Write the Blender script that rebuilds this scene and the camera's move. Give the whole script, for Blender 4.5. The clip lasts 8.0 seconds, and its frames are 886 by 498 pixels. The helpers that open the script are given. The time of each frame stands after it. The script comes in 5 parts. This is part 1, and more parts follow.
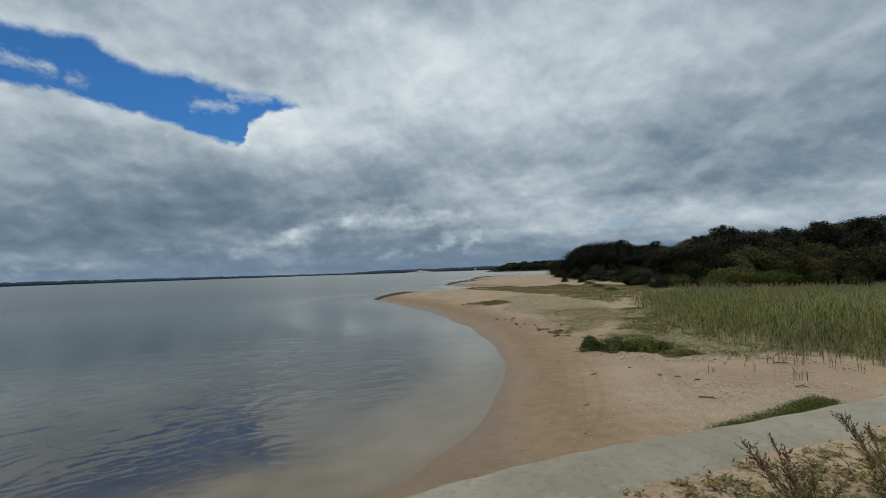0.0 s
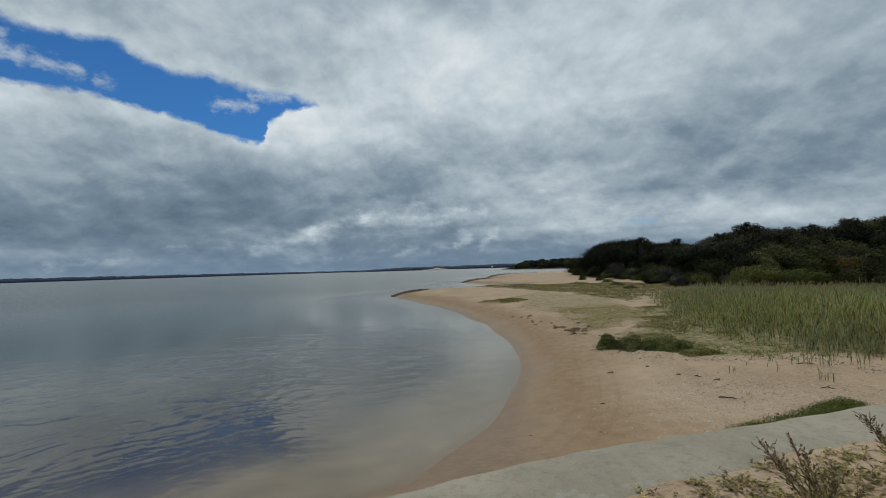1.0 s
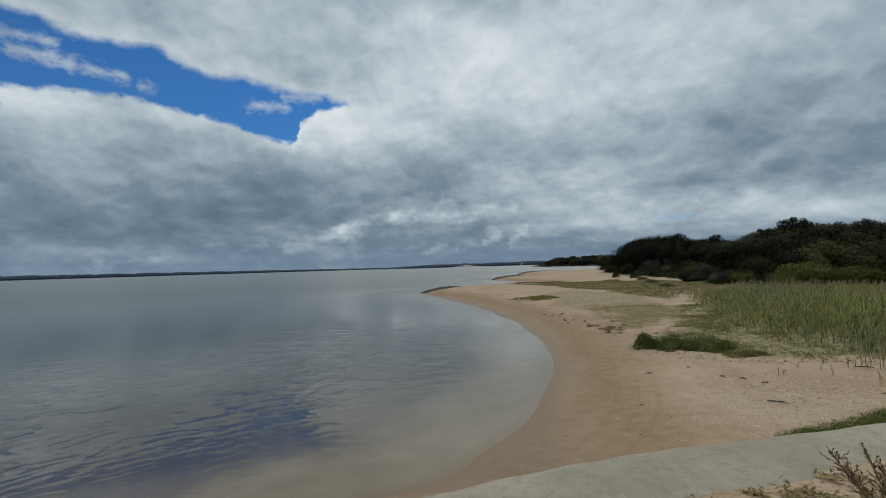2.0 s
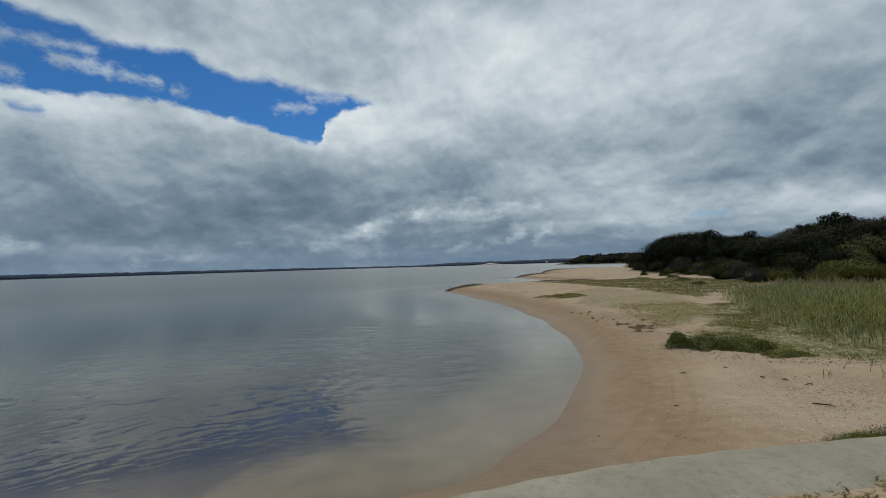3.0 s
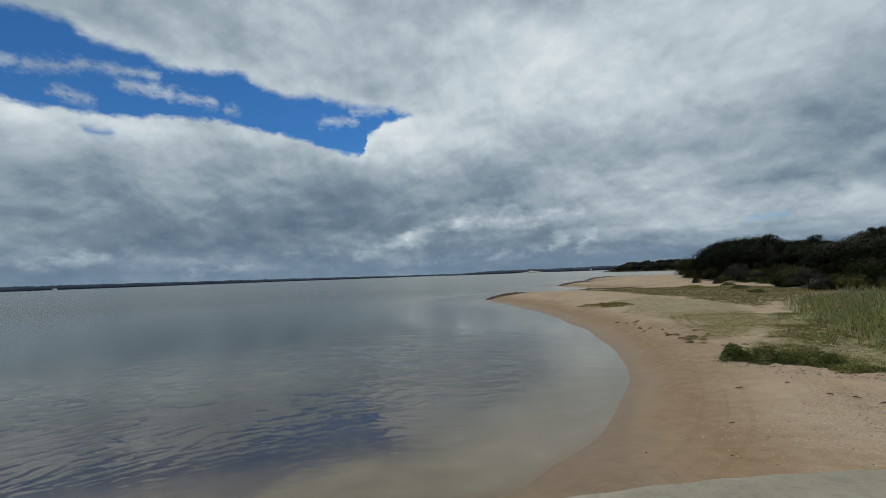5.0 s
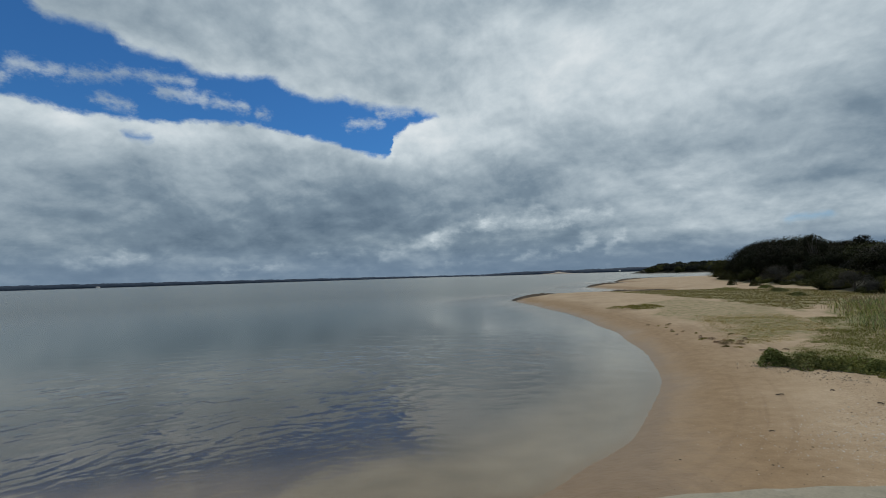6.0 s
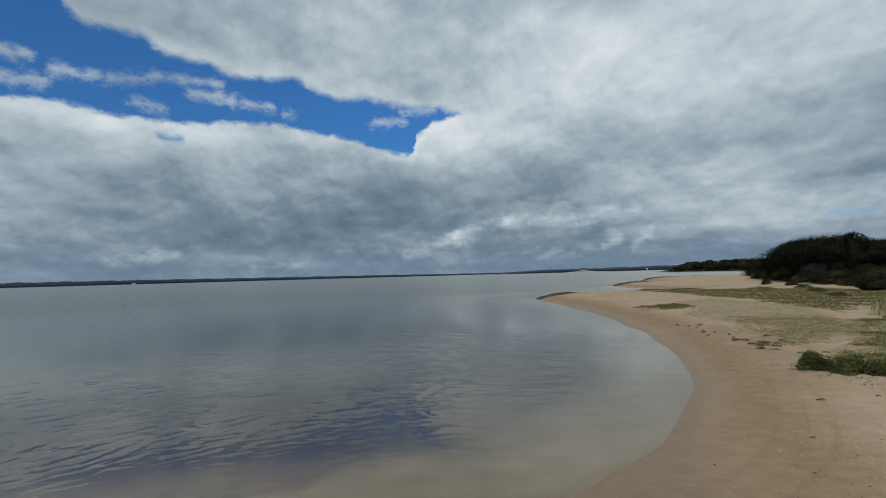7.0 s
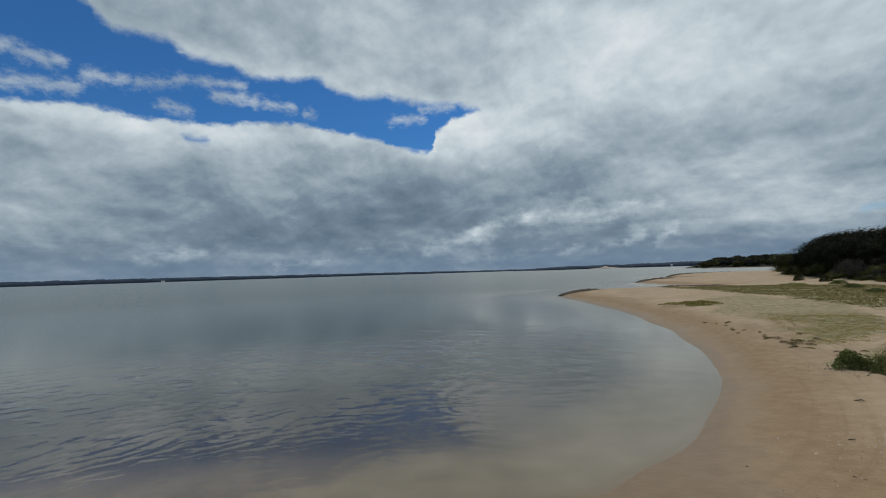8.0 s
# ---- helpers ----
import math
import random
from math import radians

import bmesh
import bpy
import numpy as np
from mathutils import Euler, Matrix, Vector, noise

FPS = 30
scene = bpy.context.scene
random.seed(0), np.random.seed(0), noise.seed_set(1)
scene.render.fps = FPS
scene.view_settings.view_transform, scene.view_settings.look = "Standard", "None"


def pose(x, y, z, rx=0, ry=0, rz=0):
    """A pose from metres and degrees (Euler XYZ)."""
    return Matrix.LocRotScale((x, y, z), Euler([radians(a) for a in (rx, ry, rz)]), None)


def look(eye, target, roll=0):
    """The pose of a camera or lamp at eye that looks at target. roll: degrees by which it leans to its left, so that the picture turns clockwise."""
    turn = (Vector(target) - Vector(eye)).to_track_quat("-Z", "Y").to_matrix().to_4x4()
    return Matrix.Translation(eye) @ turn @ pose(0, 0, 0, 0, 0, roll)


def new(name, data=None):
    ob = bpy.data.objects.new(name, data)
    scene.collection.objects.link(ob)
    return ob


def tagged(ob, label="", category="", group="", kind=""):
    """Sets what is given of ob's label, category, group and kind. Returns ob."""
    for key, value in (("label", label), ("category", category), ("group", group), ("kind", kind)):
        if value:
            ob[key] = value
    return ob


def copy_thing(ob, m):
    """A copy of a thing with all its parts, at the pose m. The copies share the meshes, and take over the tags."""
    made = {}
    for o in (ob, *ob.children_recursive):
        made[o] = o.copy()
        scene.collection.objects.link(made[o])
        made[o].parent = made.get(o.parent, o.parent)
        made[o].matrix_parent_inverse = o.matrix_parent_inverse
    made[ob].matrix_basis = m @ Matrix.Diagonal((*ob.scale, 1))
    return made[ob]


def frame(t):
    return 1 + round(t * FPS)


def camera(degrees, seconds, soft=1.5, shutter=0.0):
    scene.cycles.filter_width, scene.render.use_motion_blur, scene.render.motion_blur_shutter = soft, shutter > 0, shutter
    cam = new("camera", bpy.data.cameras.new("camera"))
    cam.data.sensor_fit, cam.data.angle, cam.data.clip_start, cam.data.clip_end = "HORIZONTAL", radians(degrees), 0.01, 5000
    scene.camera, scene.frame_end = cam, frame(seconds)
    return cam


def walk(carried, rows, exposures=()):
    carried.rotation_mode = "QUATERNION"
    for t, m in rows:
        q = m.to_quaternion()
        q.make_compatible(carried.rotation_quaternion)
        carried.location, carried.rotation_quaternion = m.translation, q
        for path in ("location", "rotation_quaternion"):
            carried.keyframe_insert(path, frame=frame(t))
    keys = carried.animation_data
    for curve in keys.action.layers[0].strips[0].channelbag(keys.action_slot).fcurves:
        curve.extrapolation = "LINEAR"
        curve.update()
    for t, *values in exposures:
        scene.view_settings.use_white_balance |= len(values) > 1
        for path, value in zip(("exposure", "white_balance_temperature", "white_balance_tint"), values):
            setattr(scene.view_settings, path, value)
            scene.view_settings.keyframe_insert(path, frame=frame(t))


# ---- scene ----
cam = camera(91.0, 8.0, soft=1.0)

PATH = [
    (0, (0.123, 0.011, 3.364), (0.072, 2.008, 3.464), -2.0),
    (0.5, (0.13, 0.024, 3.36), (0.054, 2.021, 3.456), -2.0),
    (1, (0.171, 0.019, 3.341), (0.043, 2.013, 3.432), -1.8),
    (1.5, (0.142, 0.049, 3.341), (-0.048, 2.038, 3.428), -1.8),
    (3, (-0.003, 0.129, 3.309), (-0.371, 2.094, 3.385), -1.8),
    (3.5, (0.027, 0.138, 3.334), (-0.363, 2.098, 3.414), -2.2),
    (4, (0.052, 0.126, 3.339), (-0.402, 2.071, 3.439), -2.1),
    (4.5, (0.058, 0.121, 3.337), (-0.444, 2.053, 3.45), -2.1),
    (6, (0.027, 0.15, 3.313), (-0.632, 2.034, 3.44), -1.8),
    (6.5, (-0.018, 0.139, 3.326), (-0.734, 2.002, 3.451), -1.6),
    (7, (-0.04, 0.117, 3.337), (-0.797, 1.964, 3.457), -1.6),
    (7.5, (-0.069, 0.106, 3.344), (-0.867, 1.937, 3.458), -1.7),
    (8, (-0.089, 0.098, 3.347), (-0.93, 1.909, 3.456), -1.8),
]
walk(cam, [(t, look(eye, target, roll)) for t, eye, target, roll in PATH])

# ---------------------------------------------------------------- world, sun
SUN_EL, SUN_AZ = radians(60), radians(24)          # azimuth clockwise from +y


class Nodes:
    """Small helper to wire shader nodes."""

    def __init__(self, tree):
        self.t = tree
        tree.nodes.clear()

    def n(self, kind, **props):
        nd = self.t.nodes.new(kind)
        for k, v in props.items():
            setattr(nd, k, v)
        return nd

    def put(self, sock, val):
        if isinstance(val, bpy.types.NodeSocket):
            self.t.links.new(val, sock)
        elif val is not None:
            sock.default_value = val

    def m(self, op, a, b=None, c=None, clamp=False):
        nd = self.n("ShaderNodeMath", operation=op, use_clamp=clamp)
        for i, v in enumerate((a, b, c)):
            if v is not None:
                self.put(nd.inputs[i], v)
        return nd.outputs[0]

    def v(self, op, a, b=None, scale=None):
        nd = self.n("ShaderNodeVectorMath", operation=op)
        self.put(nd.inputs[0], a)
        if b is not None:
            self.put(nd.inputs[1], b)
        if scale is not None:
            self.put(nd.inputs["Scale"], scale)
        return nd.outputs["Value" if op in ("LENGTH", "DOT_PRODUCT", "DISTANCE") else "Vector"]

    def noise(self, vec, scale, detail=4.0, rough=0.55, dist=0.0, col=False):
        nd = self.n("ShaderNodeTexNoise")
        self.put(nd.inputs["Vector"], vec)
        nd.inputs["Scale"].default_value = scale
        nd.inputs["Detail"].default_value = detail
        nd.inputs["Roughness"].default_value = rough
        nd.inputs["Distortion"].default_value = dist
        return nd.outputs["Color" if col else "Fac"]

    def ramp(self, fac, stops):
        nd = self.n("ShaderNodeValToRGB")
        el = nd.color_ramp.elements
        while len(el) < len(stops):
            el.new(0.5)
        for e, (p, c) in zip(el, stops):
            e.position = p
            e.color = (*c, 1) if len(c) == 3 else c
        self.put(nd.inputs[0], fac)
        return nd.outputs[0]

    def step(self, val, lo, hi):
        nd = self.n("ShaderNodeMapRange", interpolation_type="SMOOTHSTEP")
        self.put(nd.inputs[0], val)
        nd.inputs[1].default_value, nd.inputs[2].default_value = lo, hi
        return nd.outputs[0]

    def mix(self, fac, a, b, blend="MIX"):
        nd = self.n("ShaderNodeMix", data_type="RGBA", blend_type=blend)
        self.put(nd.inputs[0], fac)
        for s, val in ((nd.inputs[6], a), (nd.inputs[7], b)):
            self.put(s, (*val, 1) if isinstance(val, tuple) and len(val) == 3 else val)
        return nd.outputs[2]

    def sep(self, vec):
        nd = self.n("ShaderNodeSeparateXYZ")
        self.put(nd.inputs[0], vec)
        return nd.outputs

    def comb(self, x, y, z):
        nd = self.n("ShaderNodeCombineXYZ")
        for i, q in enumerate((x, y, z)):
            self.put(nd.inputs[i], q)
        return nd.outputs[0]


def build_sky():
    w = bpy.data.worlds.new("sky")
    scene.world = w
    w.use_nodes = True
    k = Nodes(w.node_tree)
    d = k.n("ShaderNodeTexCoord").outputs["Generated"]
    x, y, z = k.sep(d)
    u = k.m("DEGREES", k.m("ARCTAN2", x, y))
    v = k.m("DEGREES", k.m("ARCSINE", z))
    half = (0.5, 0.5, 0.5)

    def jitter(vec, scale, detail, amount, rough=0.55):
        return k.v("SCALE", k.v("SUBTRACT", k.noise(vec, scale, detail, rough, col=True), half), scale=amount)

    def band(a, b, r, pu, pv):
        """Distance to the line from a to b (azimuth, elevation) less its half width."""
        (ax, ay), (bx, by) = a, b
        dx, dy = bx - ax, by - ay
        q = dx * dx + dy * dy
        t = k.m("ADD", k.m("MULTIPLY", k.m("SUBTRACT", pu, ax), dx / q), k.m("MULTIPLY", k.m("SUBTRACT", pv, ay), dy / q), clamp=True)
        ex = k.m("SUBTRACT", k.m("SUBTRACT", pu, ax), k.m("MULTIPLY", t, dx))
        ey = k.m("SUBTRACT", k.m("SUBTRACT", pv, ay), k.m("MULTIPLY", t, dy))
        return k.m("SUBTRACT", k.m("SQRT", k.m("ADD", k.m("MULTIPLY", ex, ex), k.m("MULTIPLY", ey, ey))), r)

    def profile(pu, pts, top):
        """Height of an outline over azimuth."""
        lo, hi = pts[0][0], pts[-1][0]
        f = k.m("DIVIDE", k.m("SUBTRACT", pu, lo), hi - lo, clamp=True)
        return k.m("MULTIPLY", k.ramp(f, [((a - lo) / (hi - lo), (e / top,) * 3) for a, e in pts]), top)

    # the deck is a flat sheet overhead, so it crowds together towards the horizon
    over = k.m("ADD", k.m("MAXIMUM", z, 0.0), 0.55)
    deck = k.comb(k.m("DIVIDE", x, over), k.m("DIVIDE", y, over), 0.7)
    deck = k.v("ADD", deck, jitter(deck, 2.2, 3, 0.13))
    sunward = k.v("SCALE", k.v("NORMALIZE", k.v("SUBTRACT", deck, (0.15, 0.33, 0.7))), scale=-0.055)
    n_big = k.noise(deck, 1.6, 3, 0.5)
    n_mid = k.noise(deck, 4.8, 7, 0.52)
    n_lit = k.noise(k.v("ADD", deck, sunward), 4.8, 7, 0.52)
    n_puff = k.noise(deck, 9.0, 6, 0.60)
    n_puff_lit = k.noise(k.v("ADD", deck, k.v("SCALE", sunward, scale=0.5)), 9.0, 6, 0.60)
    relief = k.m("SUBTRACT", n_mid, n_lit)
    # heaped edges in azimuth and elevation
    ang = k.comb(u, k.m("MULTIPLY", v, 1.5), 3.0)
    wx, wy, _ = k.sep(jitter(ang, 0.22, 6, 4.4, 0.6))
    fx, fy, _ = k.sep(jitter(ang, 0.75, 5, 1.5, 0.6))
    uu, vv = k.m("ADD", u, wx), k.m("ADD", v, k.m("MULTIPLY", wy, 0.6))
    us, vs = k.m("ADD", u, k.m("ADD", k.m("MULTIPLY", wx, 0.45), fx)), k.m("ADD", v, k.m("ADD", k.m("MULTIPLY", wy, 0.32), k.m("MULTIPLY", fy, 0.75)))

    # the blue gap between an upper and a lower cloud edge
    top = profile(us, ((-110, 35), (-80, 31), (-70, 29), (-64.7, 27.6), (-62.8, 26.0), (-57.5, 26.1), (-55, 24.6), (-51, 24.8), (-48.4, 23.9), (-43.6, 23.9), (-41, 24.6), (-38.8, 23.6),
                       (-35.7, 22.5), (-31.8, 22.9), (-28.7, 21.9), (-23.2, 21.8), (-19.6, 21.1), (-17, 19), (-10, 14)), 40.0)
    foot = profile(us, ((-110, 17), (-80, 16.5), (-70.7, 16.9), (-64.6, 17.7), (-58.9, 17.3), (-53.6, 17.5), (-49, 18.1), (-43.6, 18.7), (-39.5, 18.2), (-37, 17.8), (-33.2, 16.8), (-29.1, 15.8),
                        (-26.6, 15.4), (-25.8, 16.4), (-25.4, 17.8), (-23.3, 19.4), (-20.0, 20.4), (-17, 21.5), (-10, 24)), 40.0)
    gap = k.m("MAXIMUM", k.m("SUBTRACT", foot, vs), k.m("SUBTRACT", vs, top))
    clear = k.m("SUBTRACT", 1.0, k.step(k.m("SUBTRACT", vs, top), -0.9, 0.35))
    clear = k.m("MULTIPLY", clear, k.m("SUBTRACT", 1.0, k.step(k.m("SUBTRACT", foot, vs), -0.55, 0.25)))
    wisp = None
    for a, b, r in (((-60, 20.9), (-56, 22.0), 0.35), ((-56, 22.1), (-49.6, 22.4), 0.30), ((-52.5, 21.0), (-48, 20.9), 0.55), ((-48, 20.7), (-43.8, 20.6), 0.45), ((-31.2, 19.5), (-27.2, 19.9), 0.32), ((-27, 20.9), (-23.2, 21.3), 0.3),
                    ((-70.5, 21.8), (-66.8, 21.4), 0.5), ((-64.5, 20.7), (-61.5, 21.0), 0.5), ((-70.5, 18.7), (-65.5, 19.5), 0.6), ((-58, 19.2), (-55.5, 18.9), 0.4), ((-42.2, 20.0), (-41.4, 20.0), 0.15)):
        g = band(a, b, r * 0.6, k.m("ADD", u, k.m("MULTIPLY", fx, 1.2)), k.m("ADD", v, k.m("MULTIPLY", fy, 0.75)))
        wisp = g if wisp is None else k.m("MINIMUM", wisp, g)
    veil = k.m("SUBTRACT", 1.0, k.step(k.m("ADD", wisp, k.m("MULTIPLY", k.m("SUBTRACT", k.noise(ang, 0.9, 5, 0.65), 0.5), 2.2)), -0.6, 0.8))
    clear = k.m("MULTIPLY", clear, k.m("SUBTRACT", 1.0, k.m("MULTIPLY", veil, 0.68)))
    for a, b, r, much in (((-55.6, 15.9), (-53.8, 15.9), 0.2, 0.75), ((19.2, 5.1), (22.4, 5.0), 0.12, 0.35)):
        hole = band(a, b, r, us, vs)
        clear = k.m("MAXIMUM", clear, k.m("MULTIPLY", k.m("SUBTRACT", 1.0, k.step(hole, -0.4, 0.6)), much))

    # light and dark masses of the cloud deck
    tone = k.m("ADD", 0.445, k.m("MULTIPLY", k.m("SUBTRACT", n_big, 0.5), 0.30))
    tone = k.m("ADD", tone, k.m("MULTIPLY", k.m("SUBTRACT", n_mid, 0.5), 0.36))
    tone = k.m("ADD", tone, k.m("MULTIPLY", k.m("SUBTRACT", n_puff, 0.5), 0.28))
    tone = k.m("ADD", tone, k.m("MULTIPLY", relief, 0.50))
    tone = k.m("ADD", tone, k.m("MULTIPLY", k.m("SUBTRACT", n_puff, n_puff_lit), 0.24))
    # long flat layers low down
    layer = k.noise(k.comb(k.m("MULTIPLY", uu, 0.045), k.m("MULTIPLY", v, 0.34), 1.0), 1.3, 6, 0.55)
    tone = k.m("ADD", tone, k.m("MULTIPLY", k.m("SUBTRACT", layer, 0.5), k.m("ADD", 0.10, k.m("MULTIPLY", k.m("SUBTRACT", 1.0, k.step(v, 3.0, 12.0)), 0.40))))
    for cu, cv, su, sv, amp in ((-4, 25, 22, 9, 0.22), (-40, 30, 20, 4, 0.12), (-45, 16.8, 14, 1.3, 0.20), (-22, 17.5, 6, 2.5, 0.24),
                                (-62, 15.5, 10, 1.8, 0.14), (-44, 6.0, 15, 2.6, -0.24), (-24, 9.6, 12, 2.4, -0.20), (-70, 8, 14, 4, 0.04),
                                (-62, 12, 10, 2.5, -0.06), (36, 12.5, 12, 3.2, -0.10), (24, 13.6, 8, 1.8, -0.06), (26, 8.6, 8, 1.1, -0.12), (22, 30, 26, 10, 0.16), (40, 5, 10, 2.2, 0.12),
                                (13.5, 26, 5, 3, -0.14), (-3, 12.6, 9, 2.2, -0.10), (26, 4.6, 14, 1.5, 0.18), (10, 10.5, 8, 2.6, 0.14), (10, 19, 10, 4, 0.06), (14, 6, 8, 2, 0.10), (8, 3.0, 9, 0.6, -0.10)):
        ex, ey = k.m("DIVIDE", k.m("SUBTRACT", uu, cu), su), k.m("DIVIDE", k.m("SUBTRACT", vv if sv > 1.5 else vs, cv), sv)
        g = k.m("POWER", 2.718, k.m("MULTIPLY", k.m("ADD", k.m("MULTIPLY", ex, ex), k.m("MULTIPLY", ey, ey)), -0.7))
        tone = k.m("MULTIPLY_ADD", g, amp, tone)
    low = k.m("SUBTRACT", 1.0, k.step(v, 0.4, 5.4))
    tone = k.m("SUBTRACT", tone, k.m("MULTIPLY", low, 0.14))
    # heaped clouds low over the water: ragged bright shoulders over grey bodies
    ragged = k.m("ADD", 0.35, k.m("MULTIPLY", k.step(k.noise(ang, 0.30, 6, 0.62), 0.36, 0.62), 0.9))
    ju, jv = k.m("ADD", u, k.m("ADD", k.m("MULTIPLY", wx, 0.5), k.m("MULTIPLY", fx, 1.2))), k.m("ADD", v, k.m("ADD", k.m("MULTIPLY", wy, 0.45), k.m("MULTIPLY", fy, 1.3)))
    for a, b, r, soft, amp in (((-17, 4.3), (-3, 4.4), 0.9, 1.0, -0.20), ((-27, 3.0), (-20, 4.9), 0.3, 0.7, 0.20), ((-20, 5.0), (-14, 6.9), 0.35, 0.8, 0.16), ((-14, 7.0), (-6, 7.6), 0.3, 0.8, 0.18), ((-5, 7.0), (2, 7.3), 0.2, 0.6, 0.16),
                               ((-2.0, 2.8), (0.4, 4.0), 0.2, 0.45, 0.18), ((1.6, 2.9), (3.4, 4.5), 0.2, 0.45, 0.18), ((-10, 2.2), (-2, 2.4), 0.1, 0.4, 0.16), ((-36, 3.2), (-30, 3.4), 0.15, 0.5, 0.20), ((-46, 1.6), (-40, 1.8), 0.1, 0.35, 0.22),
                               ((-22, 1.5), (-17, 1.6), 0.1, 0.35, 0.16), ((-60, 2.6), (-54, 2.9), 0.2, 0.5, 0.22)):
        g = k.m("SUBTRACT", 1.0, k.step(band(a, b, r, ju, jv), -0.2, soft * 1.5))
        tone = k.m("ADD", tone, k.m("MULTIPLY", k.m("MULTIPLY", g, ragged) if amp > 0 else g, amp))
    # bright rim of the clouds beside the gap
    tone = k.m("ADD", tone, k.m("MULTIPLY", k.m("SUBTRACT", 1.0, k.step(gap, 0.0, 2.4)), 0.13))
    cloud = k.ramp(tone, ((0.0, (0.092, 0.142, 0.200)), (0.30, (0.180, 0.246, 0.310)), (0.55, (0.342, 0.418, 0.475)), (0.78, (0.540, 0.616, 0.662)), (1.0, (0.725, 0.775, 0.800))))
    cloud = k.mix(k.m("MULTIPLY", low, 0.50), cloud, (0.145, 0.220, 0.325))
    sky = k.n("ShaderNodeTexSky", sky_type="NISHITA", sun_disc=False, sun_elevation=SUN_EL, sun_rotation=SUN_AZ, air_density=1.0, dust_density=0.2, ozone_density=2.0)
    blue = k.mix(1.0, sky.outputs[0], (0.023, 0.055, 0.086), "MULTIPLY")
    col = k.mix(clear, cloud, blue)
    bg = k.n("ShaderNodeBackground")
    k.put(bg.inputs[0], col)
    bg.inputs[1].default_value = 1.0
    k.put(k.n("ShaderNodeOutputWorld").inputs[0], bg.outputs[0])


build_sky()
sun = new("sun", bpy.data.lights.new("sun", "SUN"))
sun.data.energy, sun.data.angle, sun.data.color = 1.65, radians(14), (1.0, 0.93, 0.82)
sun_dir = Vector((math.sin(SUN_AZ) * math.cos(SUN_EL), math.cos(SUN_AZ) * math.cos(SUN_EL), math.sin(SUN_EL)))
sun.matrix_world = look(sun_dir * 100, (0, 0, 0))


# ---------------------------------------------------------------- materials
def material(name):
    m = bpy.data.materials.new(name)
    m.use_nodes = True
    return m, Nodes(m.node_tree)


def finish(k, col, rough=0.8, bump=None, strength=0.3, dist=0.02, spec=0.3, trans=0.0):
    p = k.n("ShaderNodeBsdfPrincipled")
    k.put(p.inputs["Base Color"], (*col, 1) if isinstance(col, tuple) else col)
    k.put(p.inputs["Roughness"], rough)
    p.inputs["Specular IOR Level"].default_value = spec
    if bump is not None:
        b = k.n("ShaderNodeBump")
        b.inputs["Strength"].default_value, b.inputs["Distance"].default_value = strength, dist
        k.put(b.inputs["Height"], bump)
        k.put(p.inputs["Normal"], b.outputs[0])
    out = p.outputs[0]
    if trans:
        tr = k.n("ShaderNodeBsdfTranslucent")
        k.put(tr.inputs[0], (*col, 1) if isinstance(col, tuple) else col)
        mx = k.n("ShaderNodeMixShader")
        mx.inputs[0].default_value = trans
        k.put(mx.inputs[1], out)
        k.put(mx.inputs[2], tr.outputs[0])
        out = mx.outputs[0]
    k.put(k.n("ShaderNodeOutputMaterial").inputs[0], out)


def leaf_material(name, dark, mid, light, rough=0.7, trans=0.25, spread=0.3, grain=0.5):
    m, k = material(name)
    isl = k.n("ShaderNodeNewGeometry").outputs["Random Per Island"]
    rnd = k.n("ShaderNodeObjectInfo").outputs["Random"]
    obj = k.n("ShaderNodeTexCoord").outputs["Object"]
    f = k.m("ADD", k.m("MULTIPLY", isl, grain), k.m("MULTIPLY", k.noise(obj, 0.7, 3), 1 - grain))
    col = k.ramp(f, ((0.15, dark), (0.5, mid), (0.85, light)))
    lo, hi = 1 - spread, 1 + spread
    col = k.mix(1.0, col, k.ramp(rnd, ((0.0, (lo, lo, lo * 1.1)), (0.35, (1.0, 0.95, 0.9)), (0.65, (lo * 1.1, lo * 1.2, lo)), (1.0, (hi * 1.08, hi, hi * 0.9)))), "MULTIPLY")
    finish(k, col, rough, spec=0.06, trans=trans)
    return m


def plain_noise(name, stops, scale, rough=0.85, bump_scale=None, strength=0.4, dist=0.01, detail=5):
    m, k = material(name)
    obj = k.n("ShaderNodeTexCoord").outputs["Object"]
    f = k.m("ADD", k.m("MULTIPLY", k.noise(obj, scale, detail), 0.6), k.m("MULTIPLY", k.noise(obj, scale * 9, 4), 0.4))
    finish(k, k.ramp(f, stops), rough, k.noise(obj, bump_scale or scale * 6, 6), strength, dist)
    return m


